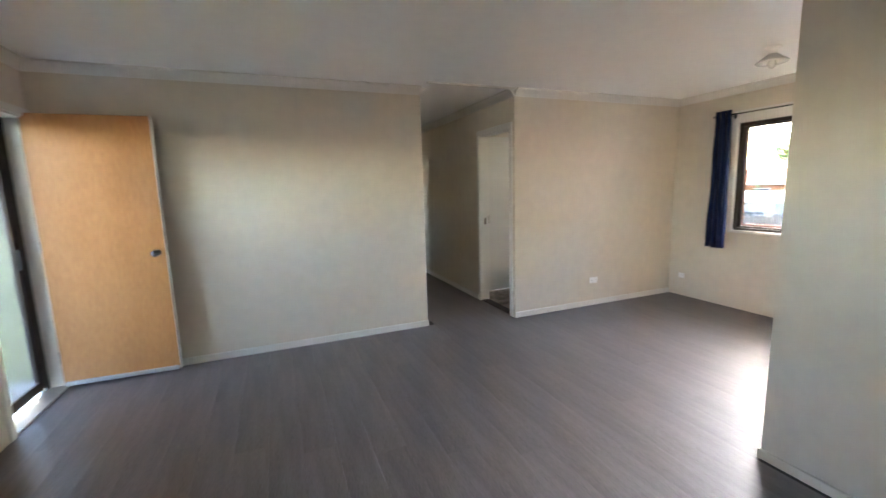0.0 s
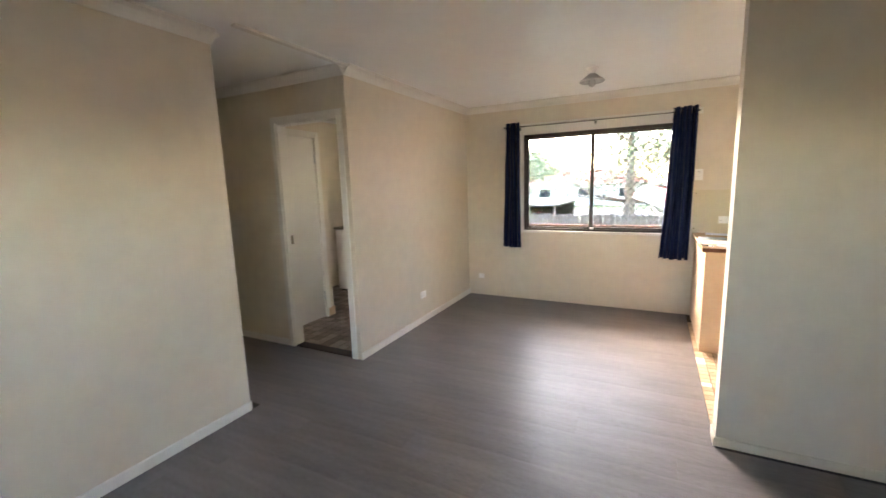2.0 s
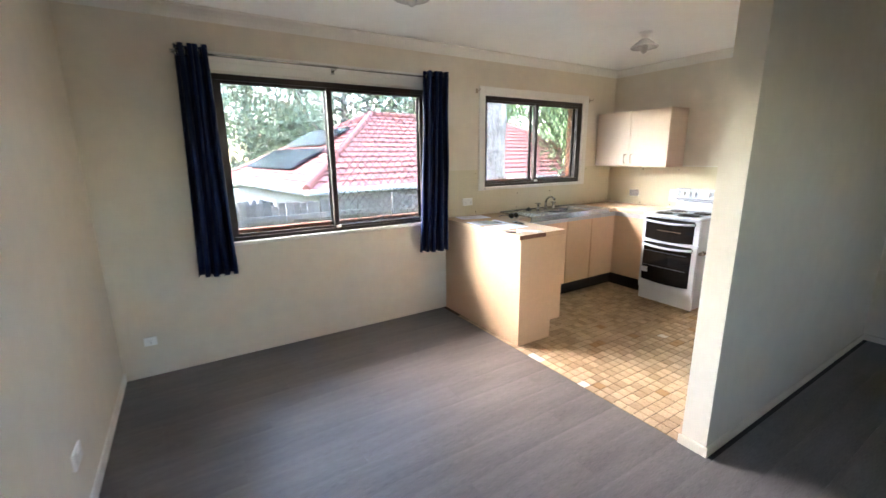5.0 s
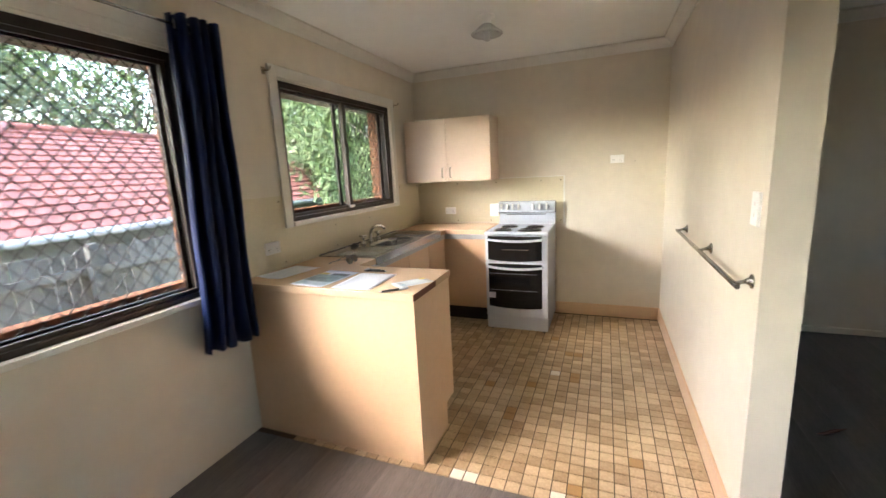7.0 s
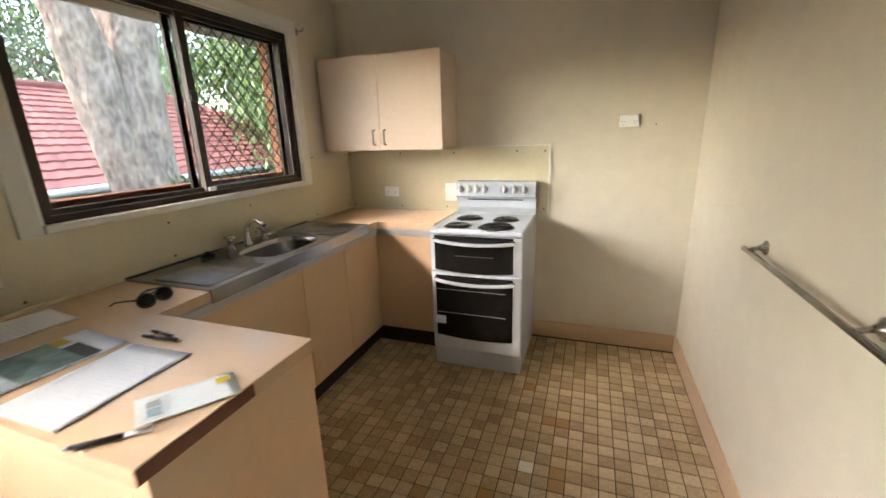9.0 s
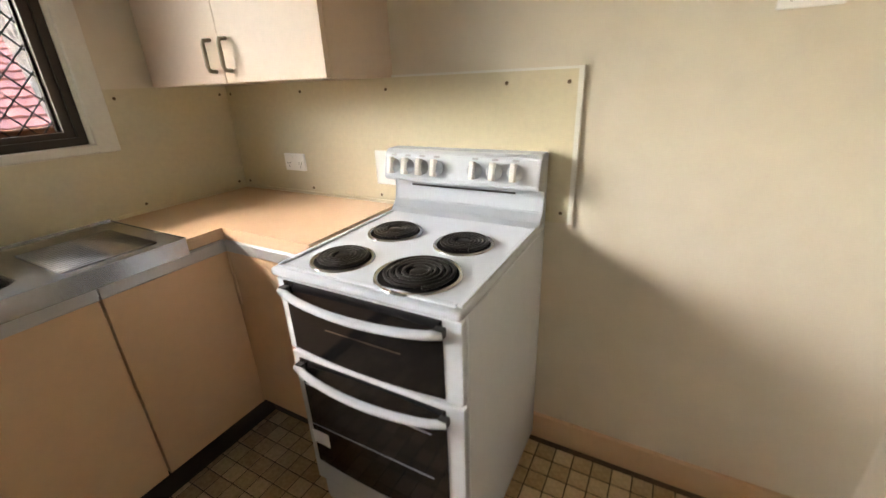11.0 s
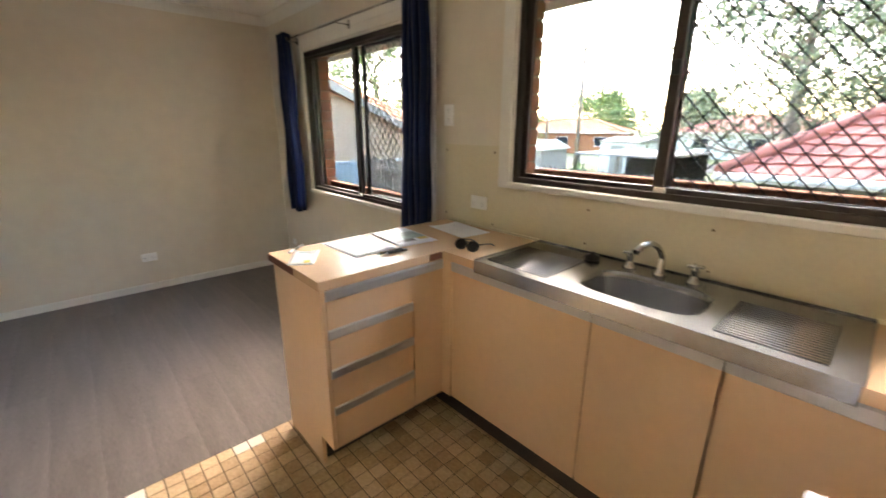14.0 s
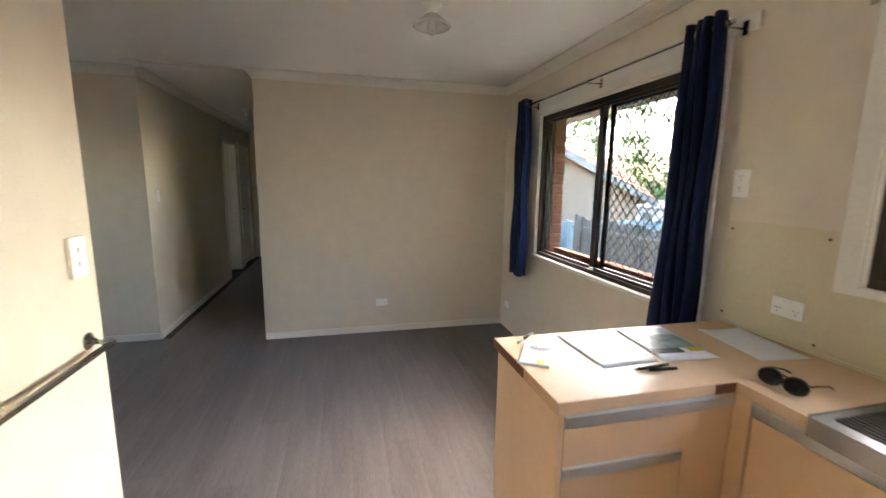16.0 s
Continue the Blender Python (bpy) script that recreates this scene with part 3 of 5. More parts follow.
# ---- electrical ----
def plate(name, at, normal, w, h, switches, label, cat="power point"):
    """A wall plate; switches are (u, v) places of rockers."""
    n = Vector(normal)
    side = Vector((0, 0, 1)).cross(n)
    m = Matrix.Translation(at) @ Matrix((side, (0, 0, 1), n)).transposed().to_4x4()
    o = thing(name, label, cat)
    bm = bmesh.new()
    box(bm, -w / 2, w / 2, -h / 2, h / 2, 0, 0.011, bev=0.003)
    bm.transform(m)
    part("plate", bm, "plastic", o)
    for kind, u, v in switches:
        bm = bmesh.new()
        if kind == "s":
            box(bm, u - 0.005, u + 0.005, v - 0.008, v + 0.008, 0.009, 0.0145, bev=0.001, seg=1)
        else:
            for du, dv, rot in ((-0.007, 0.004, 30), (0.007, 0.004, -30), (0, -0.010, 0)):
                b2 = bmesh.new()
                box(b2, -0.001, 0.001, -0.004, 0.004, 0.0095, 0.0116)
                b2.transform(pose(u + du, v + dv, 0, 0, 0, rot))
                tmp = bpy.data.meshes.new("slot")
                b2.to_mesh(tmp)
                b2.free()
                bm.from_mesh(tmp)
                bpy.data.meshes.remove(tmp)
        bm.transform(m)
        part("rocker" if kind == "s" else "socket_slots", bm, "plastic" if kind == "s" else "black", o)
    return o


DBL = [("s", -0.012, 0.022), ("s", 0.012, 0.022), ("p", -0.033, -0.008), ("p", 0.033, -0.008)]
plate("power_point", (-1.272, 0, 0.305), (0, -1, 0), 0.115, 0.072, DBL, "white double power point low on the dining wall")
plate("power_point", (0, -0.18, 0.258), (-1, 0, 0), 0.075, 0.062, [("p", 0.0, 0.0)], "small white socket low beside the corner", "socket")
plate("wall_socket", (0, -2.597, 1.502), (-1, 0, 0), 0.072, 0.115, [("p", 0, 0.026), ("p", 0, -0.022)], "white wall plate with two dark sockets beside the curtain", "socket")
plate("power_point", (-0.005, -2.85, 1.039), (-1, 0, 0), 0.115, 0.072, DBL, "white double power point above the bench")
plate("power_point", (-1.968, SOUTH, 1.477), (0, 1, 0), 0.115, 0.072, DBL, "white double power point high on the kitchen wall")
plate("power_point", (-0.365, SOUTH + 0.005, 1.034), (0, 1, 0), 0.115, 0.072, DBL, "white double power point on the splashback")
nail = bmesh.new()
lathe(nail, [(0, 0.004), (0.003, 0.003), (0.0035, 0)], 10)
nail.transform(Matrix.Translation((-2.115, SOUTH, 1.452)) @ pose(0, 0, 0, -90, 0, 0))
solid("nail", nail, "screw", "small dark nail in the kitchen wall", "nail")
plate("stove_switch", (-0.835, SOUTH + 0.005, 1.037), (0, 1, 0), 0.085, 0.125, [("s", 0, 0.0)], "white stove isolator switch beside the stove", "switch")
plate("wall_switch", (PE, -2.645, 1.267), (1, 0, 0), 0.072, 0.115, [("s", 0, 0.02), ("s", 0, -0.02)], "white two-switch plate at the partition end", "light switch")
plate("wall_switch", (HL, 0.40, 1.33), (1, 0, 0), 0.072, 0.115, [("s", 0, 0.0)], "white switch plate on the hall wall", "light switch")


# ---- ceiling lights ----
def ceiling_light(at, shade, label):
    o = thing("ceiling_light", label, "ceiling light", group="ceiling lights", loc=(at[0], at[1], CEIL))
    bm = bmesh.new()
    lathe(bm, [(0, 0), (0.052, 0), (0.054, -0.006), (0.046, -0.013), (0.03, -0.018), (0.024, -0.045), (0.028, -0.052), (0.028, -0.075), (0, -0.075)], 24)
    part("batten_holder", bm, "plastic", o, "white plastic batten holder")
    bm = bmesh.new()
    if shade:
        lathe(bm, [(0.030, -0.050), (0.040, -0.058), (0.072, -0.084), (0.098, -0.102), (0.104, -0.110), (0.098, -0.117), (0.070, -0.104), (0.036, -0.074), (0.030, -0.062)], 28)
        part("shade", bm, "frost", o, "frosted glass saucer shade")
    bm = bmesh.new()
    lathe(bm, [(0.0, -0.06), (0.014, -0.07), (0.022, -0.095), (0.028, -0.122), (0.022, -0.145), (0.010, -0.154), (0, -0.156)], 20)
    part("globe", bm, "frost", o, "white light globe")
    return o


ceiling_light((-1.14, -1.68), True, "white batten ceiling light with a frosted saucer shade")
ceiling_light((-1.13, -3.79), True, "white batten ceiling light with saucer shade, kitchen")
ceiling_light((-2.85, 2.2), False, "white bare batten ceiling light in the hall")

# ---- kitchen joinery ----
FP = [(0, -0.004), (0.021, -0.004), (0.025, 0.0), (0.026, 0.034), (0.021, 0.041), (0.020, 0.034), (0.020, 0.006), (0, 0.004)]
pen = thing("drawer_unit", "peach laminate peninsula cabinet with four drawers", "cabinet")
part("back_panel", B((-1.062, -0.004, -2.611, -2.595, 0, 0.862)), "peach", pen)
bm = bmesh.new()
extrude_profile(bm, [(-2.611, 0), (-2.611, 0.862), (-3.052, 0.862), (-3.052, 0.15), (-2.94, 0.15), (-2.94, 0)], (-1.062, 0, 0), (0.016, 0, 0), (0, 1, 0))
part("end_panel", bm, "peach", pen)
part("carcass", B((-1.046, -0.43, -3.027, -2.611, 0.15, 0.862)), "peach", pen)
part("kickboard", B((-1.044, -0.365, -2.915, -2.90, 0, 0.15)), "kick", pen)
part("filler_panel", B((-0.632, -0.438, -3.050, -3.027, 0.15, 0.82)), "peach", pen)
for za, hz, xr in ((0.686, 0.815, -0.44), (0.517, 0.655, -0.637), (0.346, 0.484, -0.637), (0.15, 0.312, -0.637)):
    d = part("drawer", B((-1.044, xr, -3.052, -3.027, za, hz), bev=0.0015), "peach", pen)
    bm = bmesh.new()
    extrude_profile(bm, FP, (-1.044, -3.030, hz), (xr + 1.044, 0, 0), (0, -1, 0))
    part("finger_pull", bm, "alu", d, "full-width aluminium finger pull")
    # dark strip painting the shade between pull and front above
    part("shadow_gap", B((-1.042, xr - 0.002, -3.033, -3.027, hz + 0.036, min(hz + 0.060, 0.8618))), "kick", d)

bench = thing("benchtop", "peach laminate benchtop running around the kitchen", "benchtop")
part("peninsula_top", B((-1.072, 0.0, -3.06, -2.572, 0.862, 0.90), bev=0.003), "peach_top", bench)
part("window_top", B((-0.468, 0.0, -3.262, -3.06, 0.862, 0.8995)), "peach_top", bench)
part("corner_top", B((-0.468, 0.0, SOUTH, -4.423, 0.862, 0.90)), "peach_top", bench)
part("stove_side_top", B((-0.868, -0.468, SOUTH, -4.548, 0.862, 0.90)), "peach_top", bench)
part("chipped_edge", B((-1.0745, -1.072, -2.84, -2.572, 0.866, 0.897)), "chip", bench, "bare chipboard where the edge strip is missing")
part("bare_edge", B((-0.545, -0.472, -3.0625, -3.06, 0.866, 0.897)), "chip", bench, "short bare chipboard edge")
part("rear_bead", B((-0.012, 0.0, -4.998, -2.60, 0.90, 0.912), (-0.868, -0.012, SOUTH, SOUTH + 0.012, 0.90, 0.912)), "cream", bench, "cream sealing bead along the wall")


def cupboard(name, y0, y1, label):
    c = thing(name, label, "cabinet", group="sink cabinets")
    part("carcass", B((-0.429, -0.01, y0, y1, 0.15, 0.75)), "peach", c)
    part("door", B((-0.452, -0.431, y0 + 0.0025, y1 - 0.0025, 0.15, 0.815), bev=0.0015), "peach", c)
    bm = bmesh.new()
    extrude_profile(bm, FP, (-0.434, y0 + 0.001, 0.815), (0, y1 - y0 - 0.002, 0), (-1, 0, 0))
    part("finger_pull", bm, "alu", c, "full-width aluminium finger pull")
    # dark strip painting the shade under the sink lip
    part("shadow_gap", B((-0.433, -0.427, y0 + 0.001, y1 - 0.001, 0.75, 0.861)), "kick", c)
    return c


cupboard("cabinet", -3.788, -3.108, "peach laminate sink cabinet with wide door")
cupboard("cabinet", -4.172, -3.790, "peach laminate sink cabinet with narrow door")
cupboard("cabinet", -4.556, -4.174, "peach laminate sink cabinet beside the corner")
filler = thing("corner_filler", "peach laminate filler panel at the inner corner", "panel")
part("panel", B((-0.460, -0.431, -3.106, -3.027, 0.15, 0.862)), "peach", filler)
kick = thing("kickboard", "dark recessed kickboard under the sink cabinets", "kickboard")
part("long_board", B((-0.38, -0.365, -4.635, -2.90, 0, 0.15)), "kick", kick)
part("short_board", B((-0.868, -0.38, -4.65, -4.635, 0, 0.15)), "kick", kick)
side = thing("corner_cabinet", "peach laminate corner cabinet beside the stove", "cabinet")
part("carcass", B((-0.866, -0.01, SOUTH, -4.576, 0.15, 0.862)), "peach", side)
part("door", B((-0.864, -0.432, -4.574, -4.556, 0.15, 0.815), bev=0.0015), "peach", side)
bm = bmesh.new()
extrude_profile(bm, FP, (-0.864, -4.573, 0.815), (0.40, 0, 0), (0, 1, 0))
part("finger_pull", bm, "alu", side, "aluminium finger pull")
part("drop_rail", B((-0.464, -0.448, -4.574, -4.551, 0.60, 0.862)), "peach", side)

# upper cabinet
up = thing("wall_cabinet", "pale pink laminate wall cabinet with two doors", "cabinet")
part("carcass", B((-0.89, -0.03, SOUTH, -4.713, 1.345, 1.93)), "pink", up)
for x0, x1, hx in ((-0.89, -0.4615, -0.499), (-0.4585, -0.03, -0.421)):
    d = part("door", B((x0, x1, -4.711, -4.693, 1.347, 1.928), bev=0.0015), "pink", up)
    bm = bmesh.new()
    tube(bm, [(hx, -4.693, 1.382), (hx, -4.669, 1.385), (hx, -4.665, 1.397), (hx, -4.665, 1.46), (hx, -4.669, 1.472), (hx, -4.693, 1.475)], 0.0065, 8)
    part("handle", bm, "brass", d, "brushed metal bow handle")

# splashback
spl = thing("splashback", "cream sheet splashback fixed with dark screws", "splashback")
k0, k1, kz = KW[0] - 0.063, KW[1] + 0.063, KW[2] - 0.032
part("north_sheet", B((-0.005, 0, k1, -2.565, 0.90, 1.345)), "cream", spl)
part("under_sill_sheet", B((-0.005, 0, k0, k1, 0.90, kz)), "cream", spl)
part("corner_sheet", B((-0.005, 0, SOUTH, k0, 0.90, 1.345)), "cream", spl)
part("stove_sheet", B((-1.508, -0.005, SOUTH, SOUTH + 0.005, 0.90, 1.345)), "cream", spl)
part("edge_bead", B((-1.522, -1.508, SOUTH, SOUTH + 0.011, 0.90, 1.352), (-1.508, -0.005, SOUTH, SOUTH + 0.008, 1.345, 1.352)), "white", spl, "white plastic edge bead")
sc = bmesh.new()
lathe(sc, [(0, 0.004), (0.0042, 0.003), (0.0058, 0)], 10)
scm = mesh_of("screw", sc, "screw")
for y, z in ((-2.583, 1.312), (-2.948, 1.312), (-2.58, 0.945), (-2.95, 0.932), (-3.497, 1.092), (-3.497, 0.940), (-3.977, 1.090), (-3.985, 0.938), (-4.565, 1.314), (-4.56, 0.932), (-4.97, 1.31), (-4.97, 0.93)):
    piece("screw", scm, spl, (-0.005, y, z), (0, radians(-90), 0))
for x, z in ((-0.03, 1.31), (-0.45, 1.31), (-0.86, 1.308), (-1.30, 1.314), (-1.483, 1.312), (-1.484, 0.932), (-0.037, 0.929), (-0.443, 0.928), (-0.80, 0.93)):
    piece("screw", scm, spl, (x, SOUTH + 0.005, z), (radians(-90), 0, 0))

# ---- sink ----
sink = thing("sink", "stainless steel sink with one bowl and two drainers", "sink")
SY0, SY1, SX0 = -4.423, -3.262, -0.473
bc, br = (-0.270, -3.868), (0.132, 0.195)


FLX, FLY = 0.2255, 0.225
ANG = sorted([2 * math.pi * k / 56 + 0.01 for k in range(56)] + [math.atan2(sy * FLY, sx_ * FLX + (-0.2425 - bc[0])) % (2 * math.pi) for sy in (-1, 1) for sx_ in (-1, 1)])


def bowl_ring(a, s, z):
    c, d = math.cos(a), math.sin(a)
    e = 0.55
    return (bc[0] + br[0] * s * math.copysign(abs(c) ** e, c), bc[1] + br[1] * s * math.copysign(abs(d) ** e, d), z)


bm = bmesh.new()
n = len(ANG)
outer = []
for a in ANG:
    c, d = math.cos(a), math.sin(a)
    lim = (-0.017 if c > 0 else -0.468) - bc[0]
    t = min(lim / c if abs(c) > 1e-6 else 9, FLY / abs(d) if abs(d) > 1e-6 else 9)
    outer.append(bm.verts.new((bc[0] + c * t, bc[1] + d * t, 0.906)))
rings = [outer] + [[bm.verts.new(bowl_ring(a, s, z)) for a in ANG] for s, z in ((1.06, 0.906), (1.0, 0.902), (0.97, 0.88), (0.93, 0.78), (0.86, 0.758), (0.2, 0.752))]
for a, b in zip(rings, rings[1:]):
    for k in range(n):
        f = bm.faces.new((a[k], a[(k + 1) % n], b[(k + 1) % n], b[k]))
        f.smooth = a is not outer
bm.faces.new(rings[-1])
part("bowl", bm, "steel", sink)
bm = bmesh.new()
lathe(bm, [(0, 0.7525), (0.03, 0.754), (0.042, 0.757), (0.042, 0.752)], 20, Matrix.Translation((bc[0], bc[1], 0)))
part("waste", bm, "chrome", sink)
for name, y0, y1 in (("drainer", SY0, bc[1] - 0.225), ("drainer", bc[1] + 0.225, SY1)):
    bm = bmesh.new()
    box(bm, -0.468, -0.017, y0, y1, 0.898, 0.906)
    dr = part(name, bm, "steel", sink, "ribbed steel drainer")
    for i in range(17):
        x = -0.42 + i * 0.017
        bm = bmesh.new()
        tube(bm, [(x, y0 + 0.06, 0.906), (x, y1 - 0.03, 0.906)], 0.0052, 8)
        part("rib", bm, "steel", dr)
part("front_lip", B((SX0 - 0.002, -0.4675, SY0, SY1, 0.852, 0.907), bev=0.0015), "steel", sink)
part("end_lip", B((-0.468, -0.017, SY0 - 0.003, SY0, 0.899, 0.908), (-0.468, -0.017, SY1, SY1 + 0.003, 0.899, 0.908), (-0.017, -0.006, SY0, SY1, 0.899, 0.912)), "steel", sink)

mixer = thing("tap_set", "chrome swan-neck sink spout with two cross-handle taps", "tap")
tx, ty = -0.08, -3.85
bm = bmesh.new()
lathe(bm, [(0.024, 0.906), (0.024, 0.914), (0.015, 0.922), (0.013, 0.965), (0.011, 0.972)], 18, Matrix.Translation((tx, ty, 0)))
arc = [(tx, ty, 0.965)] + [(tx - 0.062 * (1 - math.cos(a)) - 0.05 * a / 2.4, ty + 0.035 * a / 2.4, 0.978 + 0.062 * math.sin(a)) for a in [0.0, 0.4, 0.8, 1.2, 1.6, 2.0, 2.4]]
tube(bm, arc, 0.0115, 12)
part("spout", bm, "chrome", mixer)
for y in (ty - 0.115, ty + 0.115):
    bm = bmesh.new()
    lathe(bm, [(0.025, 0.906), (0.025, 0.912), (0.014, 0.924), (0.012, 0.945), (0.015, 0.952), (0.012, 0.962), (0.009, 0.975), (0, 0.978)], 16, Matrix.Translation((tx, y, 0)))
    tp = part("tap_body", bm, "chrome", mixer)
    bm = bmesh.new()
    for a in (0.4, 0.4 + math.pi / 2):
        tube(bm, [(tx - 0.028 * math.cos(a), y - 0.028 * math.sin(a), 0.968), (tx + 0.028 * math.cos(a), y + 0.028 * math.sin(a), 0.968)], [0.007, 0.007], 8)
    part("cross_handle", bm, "chrome", tp)
plug = bmesh.new()
lathe(plug, [(0, 0.907), (0.030, 0.907), (0.033, 0.914), (0.030, 0.925), (0.012, 0.928), (0.01, 0.938), (0, 0.939)], 18, Matrix.Translation((-0.095, -3.585, 0)))
solid("sink_plug", plug, "black", "black rubber plug lying on the drainer", "plug")

# ---- stove ----
st = thing("stove", "white upright electric stove with coil elements", "stove")
X0, X1, YF, YB = -1.440, -0.898, -4.395, -4.998
part("body", B((X0, X1, YB, YF - 0.025, 0.03, 0.878), bev=0.004), "enamel", st)
bm = bmesh.new()
box(bm, X0 - 0.002, X1 + 0.002, YB, YF + 0.010, 0.879, 0.902, bev=0.008, seg=3)
top = part("cooktop", bm, "enamel", st)
part("raised_rim", B((X0 + 0.004, X0 + 0.018, YB + 0.07, YF - 0.01, 0.900, 0.9065), (X1 - 0.018, X1 - 0.004, YB + 0.07, YF - 0.01, 0.900, 0.9065), (X0 + 0.018, X1 - 0.018, YF - 0.020, YF - 0.006, 0.900, 0.9065), bev=0.003), "enamel", top)
for cx, cy, r in ((-1.038, -4.503, 0.072), (-1.048, -4.733, 0.072), (-1.272, -4.503, 0.094), (-1.286, -4.722, 0.072)):
    el = bmesh.new()
    lathe(el, [(r + 0.014, 0.9022), (r + 0.012, 0.9065), (r + 0.006, 0.907), (r + 0.003, 0.9035)], 32, Matrix.Translation((cx, cy, 0)))
    tr = part("trim_ring", el, "chrome", top, "chrome drip ring")
    pan = bmesh.new()
    lathe(pan, [(r + 0.0035, 0.9042), (r - 0.01, 0.9030), (0, 0.9026)], 32, Matrix.Translation((cx, cy, 0)))
    part("drip_pan", pan, "drip", tr)
    bm = bmesh.new()
    turns = 4.6
    pts = []
    for i in range(int(turns * 28) + 1):
        a = 2 * math.pi * i / 28
        rr = r - 0.003 - (r - 0.025) * i / (turns * 28)
        pts.append((cx + rr * math.cos(a + 2.2), cy + rr * math.sin(a + 2.2), 0.912))
    tube(bm, pts, 0.0047, 8)
    part("coil_element", bm, "element", tr, "black spiral heating element")
    bm = bmesh.new()
    lathe(bm, [(0, 0.913), (0.018, 0.913), (0.021, 0.910), (0.021, 0.904), (0, 0.904)], 20, Matrix.Translation((cx, cy, 0)))
    part("element_hub", bm, "element", tr)
bm = bmesh.new()
extrude_profile(bm, [(0, 0.90), (0.085, 0.901), (0.055, 0.915), (0.036, 0.940), (0.028, 0.985), (0.028, 1.008), (0.088, 1.020), (0.096, 1.031), (0.078, 1.110), (0.062, 1.121), (0, 1.121)], (X0, YB, 0), (X1 - X0, 0, 0), (0, 1, 0))
bmesh.ops.bevel(bm, geom=[e for e in bm.edges], offset=0.003, segments=2, affect="EDGES")
guard = part("backguard", bm, "enamel", st)
part("vent_slot", B((X0 + 0.09, X1 - 0.07, YB + 0.0285, YB + 0.0305, 0.990, 0.996)), "black", guard)
for x in (-0.936, -0.991, -1.046, -1.101, -1.236, -1.301, -1.366):
    m = Matrix.Translation((x, YB + 0.087, 1.068)) @ pose(0, 0, 0, -77, 0, 0)
    bm = bmesh.new()
    lathe(bm, [(0.025, 0), (0.025, 0.003), (0.020, 0.006), (0.017, 0.016), (0.014, 0.019), (0, 0.019)], 18, m)
    b2 = bmesh.new()
    box(b2, -0.0085, 0.0085, -0.027, 0.027, 0.008, 0.032, bev=0.004)
    b2.transform(m)
    kn = part("control_knob", bm, "enamel", guard)
    part("grip", b2, "plastic", kn)
    part("mark", B((x - 0.010, x + 0.010, YB + 0.076, YB + 0.0815, 1.100, 1.106)), "greyink", guard)


def oven_door(z0, z1, glass0, glass1, hz, label):
    d = part("oven_door", B((X0 + 0.002, X1 - 0.002, YF - 0.024, YF - 0.002, z0, z1), bev=0.004), "enamel", st, label)
    bm = bmesh.new()
    cols = 16
    ga, gb = X0 + 0.048, X1 - 0.028
    tv, bv = [], []
    for i in range(cols + 1):
        u = i / cols
        x = ga + (gb - ga) * u
        tv.append((x, glass1))
        bv.append((x, glass0 - 0.016 * (1 - (2 * u - 1) ** 2)))
    fr = [bm.verts.new((x, YF + 0.001, z)) for x, z in tv + bv[::-1]]
    bk = [bm.verts.new((x, YF - 0.003, z)) for x, z in tv + bv[::-1]]
    bm.faces.new(fr)
    for i in range(len(fr)):
        j = (i + 1) % len(fr)
        bm.faces.new((fr[i], bk[i], bk[j], fr[j]))
    part("glass", bm, "blackglass", d, "black oven door glass")
    bm = bmesh.new()
    pts = []
    for i in range(13):
        u = i / 12
        pts.append((X0 + 0.04 + (X1 - X0 - 0.065) * u, YF + 0.012 + 0.030 * math.sin(math.pi * u) ** 0.6, hz - 0.012 * (1 - (2 * u - 1) ** 2)))
    tube(bm, pts, 0.011, 10)
    part("door_handle", bm, "enamel", d, "white curved handle bar")
    for x in (X0 + 0.05, X1 - 0.035):
        part("handle_post", B((x - 0.012, x + 0.012, YF - 0.002, YF + 0.018, hz - 0.012, hz + 0.012), bev=0.003), "black", d)
    return d


upper = oven_door(0.652, 0.872, 0.662, 0.868, 0.842, "grill door with black glass")
part("rack_line", B((-1.28, -1.05, YF + 0.0012, YF + 0.0022, 0.748, 0.752)), "chrome", upper)
lower = oven_door(0.145, 0.642, 0.235, 0.625, 0.600, "oven door with black glass")
part("rack_line", B((-1.35, -0.92, YF + 0.0012, YF + 0.0022, 0.535, 0.538), (-1.35, -0.92, YF + 0.0012, YF + 0.0022, 0.385, 0.388)), "greyink", lower)
part("sticker", B((-0.985, -0.92, YF + 0.0012, YF + 0.002, 0.31, 0.362)), "paper", lower, "white energy sticker")
part("plinth", B((X0 + 0.004, X1 - 0.004, YF - 0.048, YF - 0.026, 0.018, 0.138), bev=0.003), "enamel", st)
for x in (X0 + 0.04, X1 - 0.04):
    for y in (YB + 0.05, YF - 0.06):
        bm = bmesh.new()
        tube(bm, [(x, y, 0.003), (x, y, 0.032)], 0.016)
        part("foot", bm, "black", st)

# ---- towel rail ----
RY0, RY1 = -2.61, -3.93
rail = thing("towel_rail", "long chrome towel rail on the partition", "towel rail")
bm = bmesh.new()
tube(bm, [(PE + 0.05, RY0, 1.0), (PE + 0.05, RY1, 1.0)], 0.0095, 12)
part("bar", bm, "railm", rail)
for y in (-2.635, -3.24, -3.885):
    w = PE
    bm = bmesh.new()
    m = Matrix.Translation((w, y, 1.015)) @ pose(0, 0, 0, 0, 90, 0)
    lathe(bm, [(0, 0), (0.026, 0), (0.026, 0.004), (0.014, 0.010), (0.009, 0.02)], 18, m)
    tube(bm, [(w + 0.015, y, 1.015), (w + 0.035, y, 1.01), (w + 0.05, y, 1.0)], [0.008, 0.007, 0.012], 10)
    part("bracket", bm, "railm", rail)

